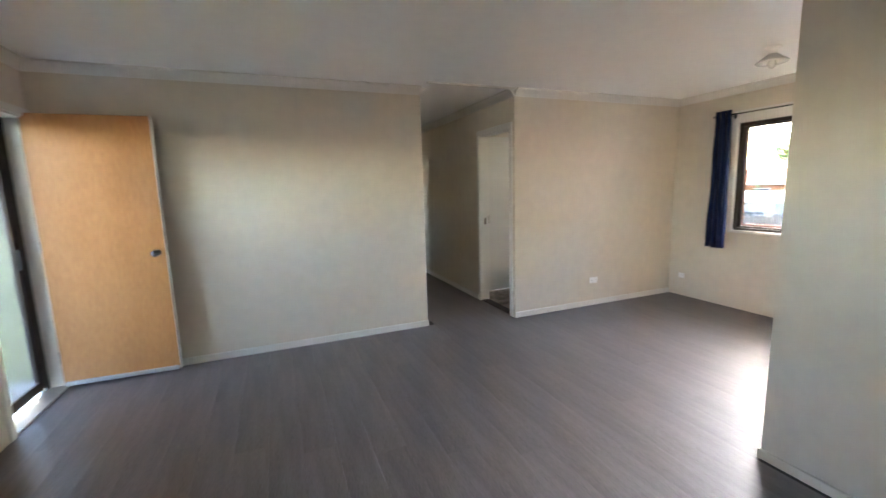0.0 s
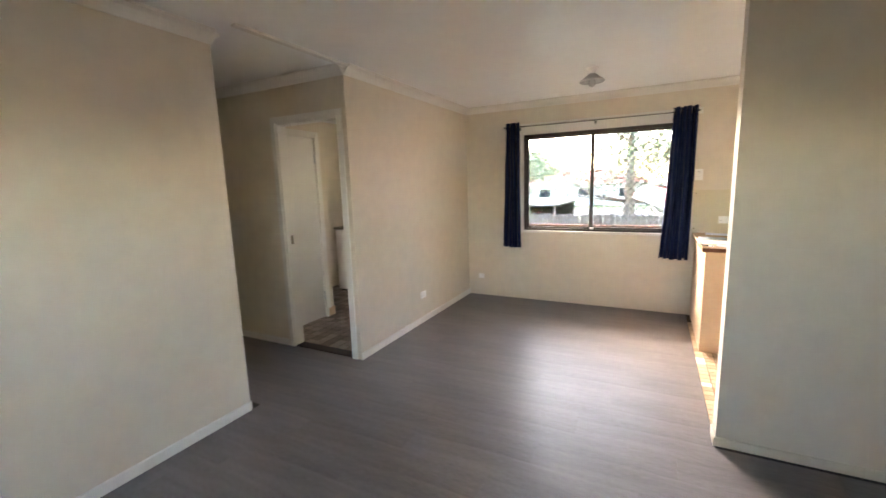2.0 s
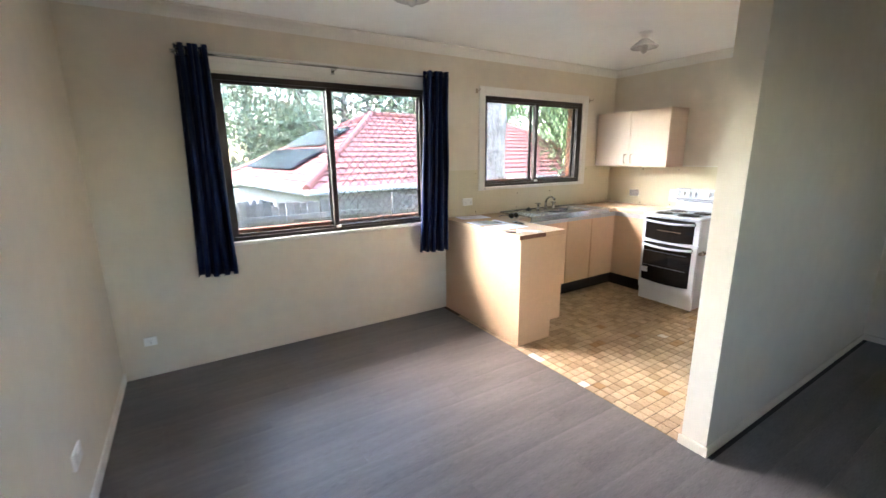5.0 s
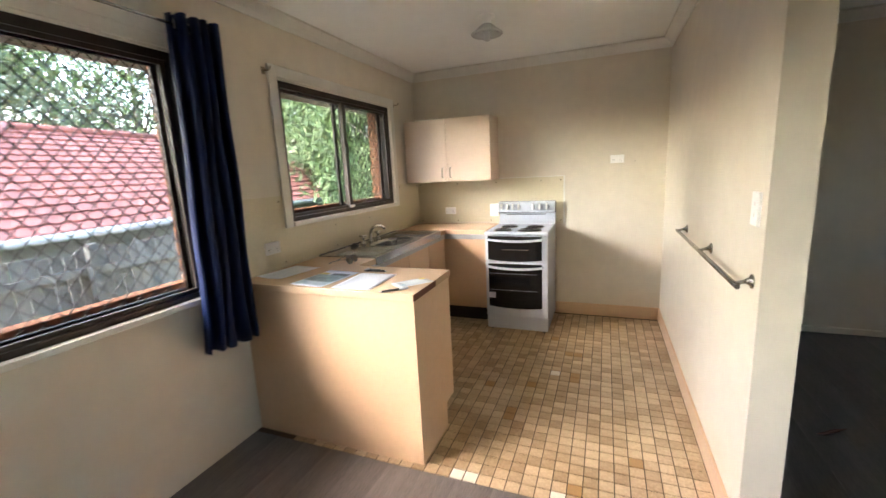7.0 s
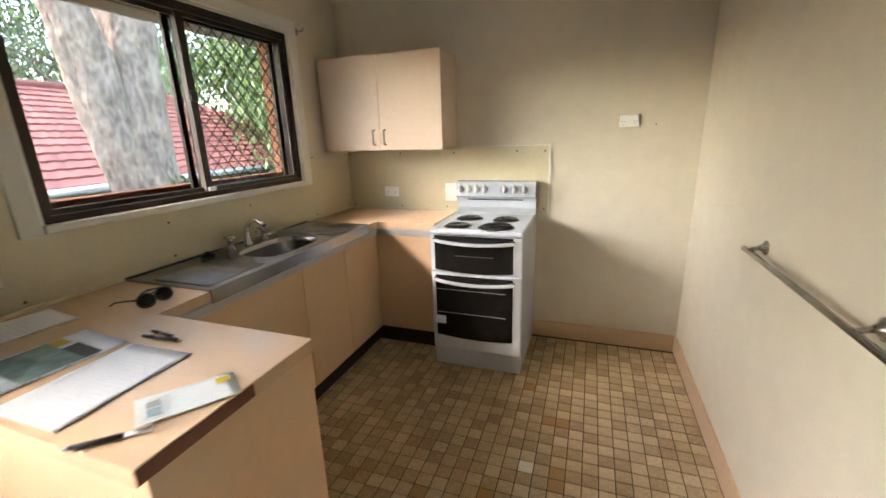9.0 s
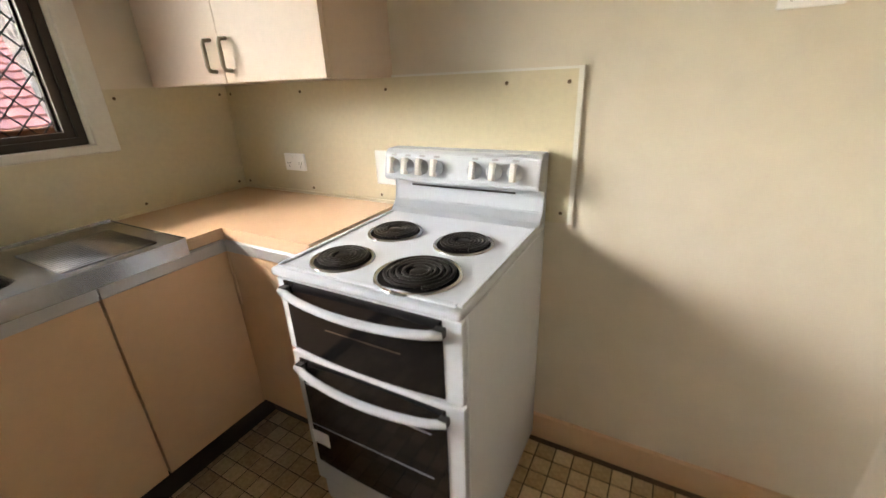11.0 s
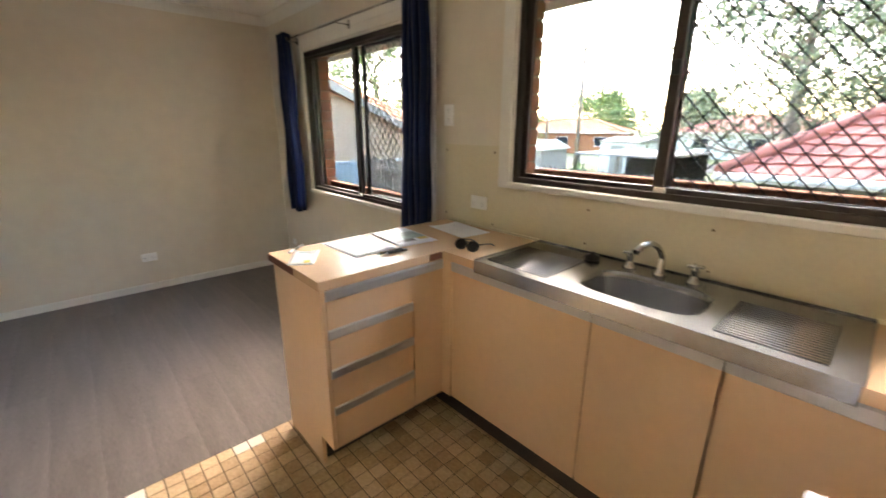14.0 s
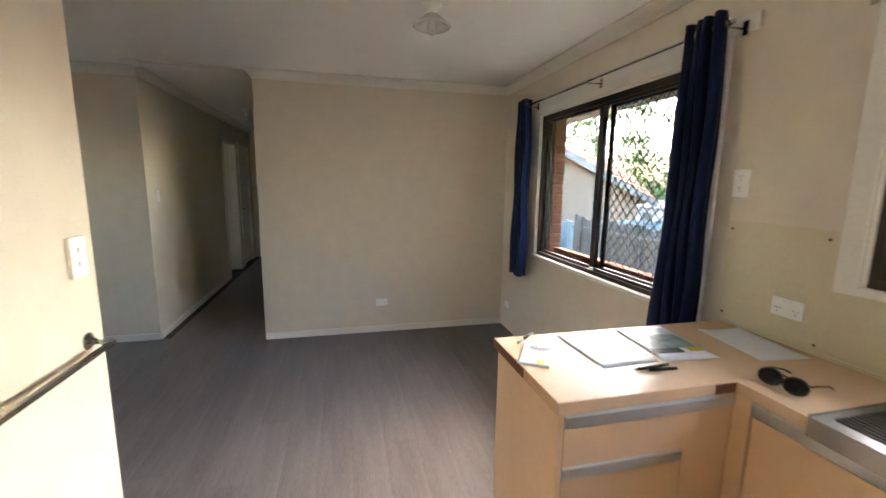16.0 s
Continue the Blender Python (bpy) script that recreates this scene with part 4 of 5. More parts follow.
# ---- things on the bench ----
def sheet(name, at, w, h, rz, material, label, cat="paper", z=0.9005, curl=0.004):
    o = thing(name, label, cat, loc=(at[0], at[1], z), rz=radians(rz))
    bm = bmesh.new()
    nx, ny = 10, 8
    vs = [[bm.verts.new((w * (i / nx - 0.5), h * (j / ny - 0.5), 0.0006 + curl * ((2 * i / nx - 1) ** 2) * (0.3 + 0.7 * (j / ny)) ** 2)) for i in range(nx + 1)] for j in range(ny + 1)]
    for a, b in zip(vs, vs[1:]):
        for i in range(nx):
            f = bm.faces.new((a[i], a[i + 1], b[i + 1], b[i]))
            f.smooth = True
    ob = part("sheet", bm, material, o)
    sm = ob.modifiers.new("thickness", "SOLIDIFY")
    sm.thickness, sm.offset = 0.0004, -1
    return o


def on_sheet(o, name, x0, x1, y0, y1, material, z=0.0016, label=""):
    part(name, B((x0, x1, y0, y1, z, z + 0.0006)), material, o, label)


s1 = sheet("paper_sheet", (-0.715, -2.742), 0.22, 0.305, 2, "paper", "white printed form lying on the bench", curl=0.0015)
for i in range(16):
    on_sheet(s1, "text_line", -0.085, 0.0 + 0.08 * ((i * 7) % 5) / 5, 0.12 - i * 0.015, 0.1215 - i * 0.015, "faintink", 0.0014)
s2 = sheet("brochure", (-0.462, -2.747), 0.215, 0.315, -5, "paper", "property brochure with a dark photograph", "brochure", 0.9012, curl=0.0015)
on_sheet(s2, "photograph", -0.095, 0.10, -0.06, 0.07, "photo", 0.0022, "teal and green photograph")
on_sheet(s2, "sky_photograph", -0.095, 0.10, 0.07, 0.135, "skyprint", 0.0022, "pale blue photograph")
on_sheet(s2, "dark_bar", -0.095, 0.02, -0.10, -0.06, "black", 0.0022)
on_sheet(s2, "yellow_corner", 0.045, 0.10, -0.095, -0.06, "yellow", 0.0022)
s3 = sheet("paper_sheet", (-0.14, -2.825), 0.195, 0.297, -6, "paper", "white paper sheets near the wall", curl=0.006)
for i in range(10):
    on_sheet(s3, "text_line", -0.08, 0.06, 0.10 - i * 0.018, 0.1015 - i * 0.018, "faintink", 0.0025)
s4 = sheet("plastic_sleeve", (-0.985, -2.752), 0.105, 0.19, -33, "clear", "clear plastic sleeve holding keys", "sleeve", curl=0.008)
on_sheet(s4, "tag", -0.03, 0.0, 0.05, 0.075, "bluef", 0.006)
on_sheet(s4, "tag", 0.006, 0.03, 0.05, 0.075, "greyink", 0.006)
on_sheet(s4, "yellow_tag", 0.01, 0.035, -0.085, -0.055, "yellow", 0.006)


def pen_on(at, rz, material, label, length=0.14):
    o = thing("pen", label, "pen", loc=(at[0], at[1], 0.9065), rz=radians(rz))
    bm = bmesh.new()
    tube(bm, [(-length / 2, 0, 0), (length * 0.1, 0, 0)], 0.0055, 10)
    part("grip", bm, "black", o)
    bm = bmesh.new()
    tube(bm, [(length * 0.1, 0, 0), (length / 2 - 0.012, 0, 0)], 0.005, 10)
    part("barrel", bm, material, o)
    bm = bmesh.new()
    tube(bm, [(-length / 2 - 0.012, 0, 0), (-length / 2, 0, 0)], [0.0012, 0.0045], 8)
    part("tip", bm, "alu", o)
    bm = B((length * 0.2, length / 2 - 0.01, -0.0015, 0.0015, 0.006, 0.008))
    part("clip", bm, "alu", o)


pen_on((-0.965, -2.615), 221, "clear", "black and clear ballpoint pen")
pen_on((-0.655, -2.93), 4, "black", "black ballpoint pen beside the papers")
pen_on((-0.635, -2.952), -6, "black", "black marker pen beside the papers", 0.11)

gl = thing("sunglasses", "black sunglasses lying folded open on the bench", "sunglasses", loc=(-0.378, -3.125, 0.90), rz=radians(-84))
for s in (-1, 1):
    bm = bmesh.new()
    lathe(bm, [(0, 0.001), (0.018, 0.002), (0.026, 0.0), (0.028, -0.002)], 20, Matrix.Translation((0.034 * s, 0, 0.022)) @ pose(0, 0, 0, 62, 0, 0) @ Matrix.Diagonal((1.12, 0.86, 1, 1)))
    part("lens", bm, "blackglass", gl)
    bm = bmesh.new()
    ring = [(0.034 * s + 0.032 * math.cos(a), 0.011 * math.sin(a), 0.023 + 0.021 * math.sin(a)) for a in [2 * math.pi * k / 20 for k in range(21)]]
    tube(bm, ring, 0.003, 8)
    part("rim", bm, "black", gl)
    bm = bmesh.new()
    tube(bm, [(0.062 * s, 0.004, 0.034), (0.066 * s, 0.05, 0.030), (0.060 * s, 0.105, 0.018), (0.056 * s, 0.135, 0.003)], [0.003, 0.0028, 0.003, 0.0035], 8)
    part("temple", bm, "black", gl)
bm = bmesh.new()
tube(bm, [(-0.007, 0.004, 0.036), (0, 0.005, 0.039), (0.007, 0.004, 0.036)], 0.0028, 8)
part("bridge", bm, "black", gl)

leafm = bmesh.new()
tube(leafm, [(-3.09, -3.525, 0.006), (-3.03, -3.485, 0.010), (-2.97, -3.45, 0.006), (-2.93, -3.435, 0.005)], [0.001, 0.009, 0.008, 0.001], 8)
solid("dry_leaf", leafm, "chip", "dry brown leaf lying on the vinyl floor", "leaf")

# ---- laundry ----
tub = thing("laundry_tub", "white laundry tub cabinet with a steel top", "laundry tub")
part("cabinet", B((-0.55, -0.02, 1.20, 1.83, 0.035, 0.90), bev=0.006), "white", tub)
part("plinth", B((-0.52, -0.03, 1.22, 1.81, 0.0, 0.035)), "kick", tub)
bm = bmesh.new()
for bx in ((-0.565, -0.50, 1.185, 1.845, 0.90, 0.93), (-0.09, -0.005, 1.185, 1.845, 0.90, 0.93), (-0.50, -0.09, 1.185, 1.25, 0.90, 0.93), (-0.50, -0.09, 1.78, 1.845, 0.90, 0.93), (-0.50, -0.09, 1.25, 1.78, 0.901, 0.905)):
    box(bm, *bx)
part("steel_top", bm, "steel", tub, "dark stainless steel tub rim")
ltap = thing("laundry_tap", "old brass wall taps over the laundry tub", "tap")
bm = bmesh.new()
tube(bm, [(-0.03, 1.40, 1.07), (-0.03, 1.95, 1.07)], 0.011)
part("pipe", bm, "chrome", ltap)
for y in (1.55, 1.80):
    bm = bmesh.new()
    tube(bm, [(0, y, 1.07), (-0.10, y, 1.07), (-0.13, y, 1.05)], [0.02, 0.014, 0.012])
    tube(bm, [(-0.07, y - 0.03, 1.105), (-0.07, y + 0.03, 1.105)], 0.009)
    tube(bm, [(-0.07, y, 1.07), (-0.07, y, 1.105)], 0.008)
    part("tap_body", bm, "chrome", ltap)

# ---- outdoors ----
ground = bmesh.new()
box(ground, -400, 400, -400, 400, -2.0, -1.45)
solid("ground", ground, "grass", "grassy yards reaching to the horizon", "ground", kind="structure")
solid("porch", B((-9.0, WEST - 0.12, -4.0, 0.6, -1.45, -0.06)), "concrete", "pale concrete porch outside the entry", "porch", kind="structure")
solid("house_footing", B((WEST - 0.12, 0.24, SOUTH - 0.2, HEND + 0.2, -1.45, -0.10)), "mortar", "masonry base under the house floor", "footing", kind="structure")

# brick outer leaf with bricks at the window jambs
bw = thing("brick_veneer", "orange brick outer wall around the windows", "brick wall", kind="structure")
BR = dict(y0=-5.5, y1=4.7)
boxes = []
for bx in wall_y(0.15, 0.245, BR["y0"], BR["y1"], [(DW[0] - 0.03, DW[1] + 0.03, DW[2] - 0.06, DW[3]), (KW[0] - 0.03, KW[1] + 0.03, KW[2] - 0.06, KW[3]), LW]):
    boxes.append(bx)
part("mortar_bed", B(*boxes), "mortar", bw)
bmb = bmesh.new()
box(bmb, -0.052, 0.052, -0.115, 0.115, -0.038, 0.038, bev=0.004, seg=1)
brick_me = mesh_of("brick", bmb, "brick")
bmh = bmesh.new()
box(bmh, -0.052, 0.052, -0.0525, 0.0525, -0.038, 0.038, bev=0.004, seg=1)
half_me = mesh_of("half_brick", bmh, "brick")
for W in (DW, KW):
    for edge, s in ((W[0], -1), (W[1], 1)):
        for i in range(int((W[3] - W[2]) / 0.086) + 2):
            if i % 2:
                piece("brick", brick_me, bw, (0.205, edge + s * 0.141, W[2] - 0.04 + 0.086 * i))
            else:
                piece("brick", half_me, bw, (0.205, edge + s * 0.0785, W[2] - 0.04 + 0.086 * i))
    for i in range(int((W[1] - W[0]) / 0.086)):
        piece("brick", brick_me, bw, (0.20, W[0] + 0.05 + 0.086 * i, W[2] - 0.055), (radians(90), 0, radians(90)))

eave = thing("eave", "cream eave soffit with fascia above the windows", "eave", kind="structure")
part("soffit", B((0.11, 0.80, -5.6, 4.8, 2.20, 2.215)), "beigew", eave)
part("fascia", B((0.80, 0.825, -5.6, 4.8, 2.15, 2.42)), "whitew", eave)
part("roof_sheet", B((-7.5, 0.85, -5.8, 5.0, 2.62, 2.68)), "rooftile", eave)


def tiled_slope(bm, a, b, c, d, rows, cols):
    """Overlapping tile rows over the quad a b (eave) c d (ridge)."""
    a, b, c, d = (Vector(v) for v in (a, b, c, d))
    nrm = (b - a).cross(d - a).normalized()
    for r in range(rows):
        v0, v1 = r / rows, (r + 1.08) / rows
        for k in range(cols):
            u0, u1 = k / cols, (k + 0.985) / cols
            q = []
            for u, v, lift in ((u0, v0, 0.045), (u1, v0, 0.045), (u1, min(v1, 1), 0.012), (u0, min(v1, 1), 0.012)):
                p = a.lerp(b, u).lerp(d.lerp(c, u), v)
                q.append(p + nrm * lift)
            um = (u0 + u1) / 2
            mid0 = a.lerp(b, um).lerp(d.lerp(c, um), v0) + nrm * 0.065
            mid1 = a.lerp(b, um).lerp(d.lerp(c, um), min(v1, 1)) + nrm * 0.03
            vs = [bm.verts.new(p) for p in (q[0], mid0, q[1], q[2], mid1, q[3])]
            bm.faces.new((vs[0], vs[1], vs[4], vs[5]))
            bm.faces.new((vs[1], vs[2], vs[3], vs[4]))
            lo = [bm.verts.new(p - nrm * 0.04) for p in (q[0], mid0, q[1])]
            bm.faces.new((lo[0], lo[1], vs[1], vs[0]))
            bm.faces.new((lo[1], lo[2], vs[2], vs[1]))


def hip_house(name, loc, rz, w, l, eave_z, ridge_z, base, tile, walls, label, rows=16, windows=3):
    """Hip-roofed house; its near corner is at loc, it runs w along x and l along -y."""
    h = thing(name, label, "house", loc=(loc[0], loc[1], 0), rz=radians(rz))
    i = 0.45
    part("wall", B((i, w - i, -l + i, -i, base, eave_z)), walls, h)
    A, Bc, C, D = (0, 0, eave_z), (w, 0, eave_z), (w, -l, eave_z), (0, -l, eave_z)
    R0, R1 = (w / 2, -w / 2, ridge_z), (w / 2, -l + w / 2, ridge_z)
    dens = 1 / 0.30
    for a, b, c, d, n in ((A, D, R1, R0, l), (Bc, A, R0, R0, w), (C, Bc, R0, R1, l), (D, C, R1, R1, w)):
        bm = bmesh.new()
        tiled_slope(bm, a, b, c, d, rows, int(n * dens))
        rf = part("roof", bm, tile, h)
    bm = bmesh.new()
    for a, b in ((A, R0), (Bc, R0), (C, R1), (D, R1), (R0, R1)):
        tube(bm, [Vector(a) + Vector((0, 0, 0.05)), Vector(b) + Vector((0, 0, 0.06))], 0.09, 8)
    part("ridge_cap", bm, tile, h)
    bm = bmesh.new()
    for a, b in ((A, Bc), (Bc, C), (C, D), (D, A)):
        tube(bm, [Vector(a) - Vector((0, 0, 0.03)), Vector(b) - Vector((0, 0, 0.03))], 0.07, 6)
    part("gutter", bm, "whitew", h, "pale eave gutter")
    part("eave_lining", B((0.03, w - 0.03, -l + 0.03, -0.03, eave_z - 0.09, eave_z - 0.07)), "whitew", h)
    for k in range(windows):
        y = -l * (k + 0.6) / (windows + 0.2)
        wd = part("window", B((i - 0.03, i + 0.01, y - 0.7, y + 0.7, eave_z - 1.5, eave_z - 0.45)), "whitew", h)
        part("pane", B((i - 0.04, i - 0.03, y - 0.63, y + 0.63, eave_z - 1.43, eave_z - 0.52)), "solar", wd)
    for k in range(max(1, windows - 1)):
        x = w * (k + 0.7) / (windows + 0.2)
        wd = part("window", B((x - 0.6, x + 0.6, -i - 0.01, -i + 0.03, eave_z - 1.5, eave_z - 0.45)), "whitew", h)
        part("pane", B((x - 0.53, x + 0.53, -i + 0.03, -i + 0.04, eave_z - 1.43, eave_z - 0.52)), "solar", wd)
    return h


nb = hip_house("house", (5.3, -2.6), 8, 7.6, 13.6, 0.80, 2.75, -1.45, "rooftile", "greyw", "neighbouring house with a red tiled hip roof", rows=15)
# solar panels on the north hip
hipn = Vector((0, 3.8, 1.95)).normalized()
sp = thing("solar_panel", "dark solar panels on the neighbour's roof", "solar panel")
sp.parent = None
sp.matrix_world = nb.matrix_basis
for k, (x, y0, ww) in enumerate(((2.3, -0.55, 2.9), (3.1, -1.75, 1.9))):
    bm = bmesh.new()
    n = int(ww / 0.95) + 1
    for j in range(n):
        cx = x + j * 0.98
        a = []
        for dx, t in ((0, 0), (0.94, 0), (0.94, 1), (0, 1)):
            yy = y0 - 0.95 * t
            zz = 0.80 + (-yy) / 3.8 * 1.95 + 0.16
            a.append(Vector((cx + dx, yy, zz)))
        lo = [bm.verts.new(v - Vector((0, 0, 0.05))) for v in a]
        hi = [bm.verts.new(v) for v in a]
        bm.faces.new(hi)
        bm.faces.new(lo[::-1])
        for i in range(4):
            bm.faces.new((lo[i], lo[(i + 1) % 4], hi[(i + 1) % 4], hi[i]))
    part("panel_row", bm, "solar", sp)


# gable house to the north
gh = thing("house", "beige clad house with gable and orange tiled roof", "house")
gy0, gy1, rx0, rz0, ex, ez = 8.0, 20.0, 2.4, 3.9, 8.9, 0.95
lx = 2 * rx0 - ex
part("wall", B((lx + 0.6, ex - 0.6, gy0 + 0.3, gy1, -1.45, ez + 0.2)), "beigew", gh)
bm = bmesh.new()
v = [bm.verts.new(p) for p in ((lx + 0.4, gy0 + 0.28, ez + 0.15), (ex - 0.4, gy0 + 0.28, ez + 0.15), (rx0, gy0 + 0.28, rz0 - 0.12))]
v2 = [bm.verts.new(q.co + Vector((0, 0.1, 0))) for q in v]
bm.faces.new(v)
bm.faces.new(v2[::-1])
for i in range(3):
    bm.faces.new((v[i], v2[i], v2[(i + 1) % 3], v[(i + 1) % 3]))
part("gable", bm, "beigew", gh)
for s, x in ((1, ex), (-1, lx)):
    bm = bmesh.new()
    a, b, c, d = (x, gy0, ez), (x, gy1, ez), (rx0, gy1, rz0), (rx0, gy0, rz0)
    tiled_slope(bm, *((a, b, c, d) if s > 0 else (b, a, d, c)), 18, 34)
    part("roof", bm, "oranget", gh)
    bm = bmesh.new()
    extrude_profile(bm, [(0, -0.22), (0.03, -0.22), (0.03, 0.03), (0, 0.03)], (x, gy0 + 0.02, ez), (rx0 - x, 0, rz0 - ez), (0, -1, 0))
    part("bargeboard", bm, "greyw", gh, "grey bargeboard")
bm = bmesh.new()
tiled_slope(bm, (rx0 - 2.0, gy0 + 0.1, rz0 + 0.06), (ex, gy0 + 0.1, ez + 0.06), (ex + 0.2, gy0 + 1.9, ez + 1.05), (rx0 - 2.0, gy0 + 1.9, rz0 + 1.05), 5, 22)
part("roof", bm, "oranget", gh)

# fences
fe = thing("paling_fence", "weathered grey timber paling fence", "fence")
FX, FT = 3.25, 0.82
bmp = bmesh.new()
box(bmp, -0.008, 0.008, -0.048, 0.048, -1.45, FT, bev=0.002, seg=1)
pal = mesh_of("paling", bmp, "paling")
rf = random.Random(5)
for i in range(125):
    piece("paling", pal, fe, (FX + rf.uniform(-0.006, 0.006), 3.9 - i * 0.104, rf.uniform(-0.05, 0.02)), (rf.uniform(-0.012, 0.012), 0, 0))
for z in (-0.9, 0.55):
    part("rail", B((FX - 0.05, FX - 0.012, -9.0, 3.95, z, z + 0.08)), "paling", fe)
for i in range(6):
    part("post", B((FX - 0.14, FX - 0.05, 3.6 - i * 2.4, 3.7 - i * 2.4, -1.45, FT + 0.06)), "paling", fe)
pk = thing("picket_fence", "dark weathered timber picket fence across the yard", "fence")
bmp = bmesh.new()
extrude_profile(bmp, [(-0.045, -1.45), (0.045, -1.45), (0.045, 0.50), (0.0, 0.55), (-0.045, 0.50)], (-0.009, 0, 0), (0.018, 0, 0), (0, 1, 0))
pick = mesh_of("picket", bmp, "paling")
for i in range(58):
    piece("picket", pick, pk, (7.0 + rf.uniform(-0.005, 0.005), -2.1 + i * 0.15, rf.uniform(-0.03, 0.02)), (rf.uniform(-0.015, 0.015), 0, 0))
for z in (-0.9, 0.22):
    part("rail", B((7.014, 7.055, -2.2, 6.6, z, z + 0.08)), "paling", pk)
for i in range(5):
    part("post", B((7.055, 7.145, -2.0 + i * 2.1, -1.91 + i * 2.1, -1.45, 0.5)), "paling", pk)
bf = thing("steel_fence", "pale blue steel sheet fence with capping rail", "fence")
bm = bmesh.new()
for i in range(40):
    x = 0.9 + i * 0.12
    box(bm, x, x + 0.07, 4.20, 4.225, -1.45, 0.62)
    box(bm, x + 0.07, x + 0.12, 4.215, 4.235, -1.45, 0.62)
part("sheeting", bm, "bluef", bf)
part("cap_rail", B((0.88, 5.72, 4.19, 4.245, 0.62, 0.68), bev=0.006), "bluef", bf)
for x in (0.9, 3.25, 5.68):
    part("post", B((x - 0.03, x + 0.03, 4.185, 4.25, -1.45, 0.72)), "bluef", bf)


# trees
def tree(name, at, base, height, spread, trunk_r, seed, label, leaves=2600, leafsize=0.16, lean=(0, 0), material="leaf", crown_lo=0.35, clumps=26):
    rnd = random.Random(seed)
    o = thing(name, label, "tree", loc=(at[0], at[1], base))
    bm = bmesh.new()
    top = Vector((lean[0], lean[1], height * 0.7))
    pts = [Vector((0, 0, 0)).lerp(top, t) + Vector((0.1 * trunk_r * math.sin(5 * t + seed), 0.1 * trunk_r * math.cos(4 * t), 0)) for t in (0, 0.05, 0.15, 0.3, 0.5, 0.75, 1)]
    tube(bm, pts, [trunk_r * f for f in (1.35, 1.12, 1.0, 0.9, 0.72, 0.5, 0.2)], 14)
    cents = []
    for k in range(clumps):
        z = height * rnd.uniform(crown_lo, 1.0)
        a = rnd.uniform(0, 6.283)
        rad = spread * math.sqrt(rnd.random()) * (1.0 - 0.45 * max(0, (z / height - 0.6)) / 0.4)
        c = Vector((math.cos(a) * rad + lean[0] * z / height, math.sin(a) * rad + lean[1] * z / height, z))
        cents.append(c)
        if k % 2 == 0:
            st0 = Vector((0, 0, 0)).lerp(top, min(1, max(0.2, (z / height - 0.18) / 0.7)))
            mid = st0.lerp(c, 0.5) + Vector((0, 0, -0.06 * height * rnd.random()))
            tube(bm, [st0, mid, c], [trunk_r * 0.3, trunk_r * 0.17, 0.012], 6)
    part("trunk", bm, "bark", o)
    per = leaves // clumps
    V, F = [], []
    for c in cents:
        cr = spread * rnd.uniform(0.22, 0.42)
        for _ in range(per):
            d = Vector((rnd.gauss(0, 1), rnd.gauss(0, 1), rnd.gauss(0, 0.7)))
            p = c + d.normalized() * cr * rnd.random() ** 0.45
            q = Euler((rnd.uniform(0, 6.28), rnd.uniform(0, 6.28), rnd.uniform(0, 6.28))).to_matrix()
            s = leafsize * rnd.uniform(0.6, 1.3)
            i = len(V)
            for u, w in ((-1, 0), (0, -0.3), (1, 0), (0, 0.3)):
                V.append(p + q @ Vector((u * s, w * s, 0.12 * s * abs(u))))
            F.append((i, i + 1, i + 2, i + 3))
    me = bpy.data.meshes.new("crown")
    me.from_pydata(V, [], F)
    me.materials.append(M[material])
    cr_ob = new("crown", me)
    cr_ob.parent = o
    return o


# the large gum by the kitchen window: two stems from one butt
gum = thing("gum_tree", "huge forked gum tree trunk with flaking grey bark", "tree", loc=(4.2, -6.34, -2.5))
gum.scale = (1.36, 1.36, 1.36)


def bark_stem(name, pts, rads, seed):
    """A stem with flaking plates and long furrows."""
    P = [Vector(p) for p in pts]
    fine_p, fine_r = [], []
    for k in range(len(P) - 1):
        n_ = max(2, int((P[k + 1] - P[k]).length / 0.07))
        for q in range(n_):
            fine_p.append(P[k].lerp(P[k + 1], q / n_))
            fine_r.append(rads[k] + (rads[k + 1] - rads[k]) * q / n_)
    b = bmesh.new()
    tube(b, fine_p, fine_r, 56)
    b.normal_update()
    for v in b.verts:
        c = v.co
        d = 0.045 * noise.noise(Vector((c.x * 5, c.y * 5, c.z * 1.3 + seed))) + 0.030 * noise.noise(Vector((c.x * 16, c.y * 16, c.z * 3 + seed))) + 0.045 * noise.noise(Vector((c.x * 1.5, c.y * 1.5, c.z * 1.1 + seed)))
        v.co = c + v.normal * d
    part(name, b, "bark", gum)


bark_stem("trunk", [(0, 0, 0), (0, 0, 0.4), (0.0, -0.02, 1.5), (0.0, -0.06, 2.6), (0.03, -0.11, 3.6), (0.05, -0.2, 5), (0.1, -0.5, 9)], [0.60, 0.46, 0.36, 0.29, 0.24, 0.22, 0.15], 1)
bark_stem("second_stem", [(0, 0.08, 1.5), (0, 0.13, 2.4), (-0.02, 0.22, 3.0), (-0.03, 0.32, 3.6), (-0.08, 0.55, 4.6), (-0.1, 1.5, 8)], [0.20, 0.21, 0.20, 0.19, 0.17, 0.11], 5)

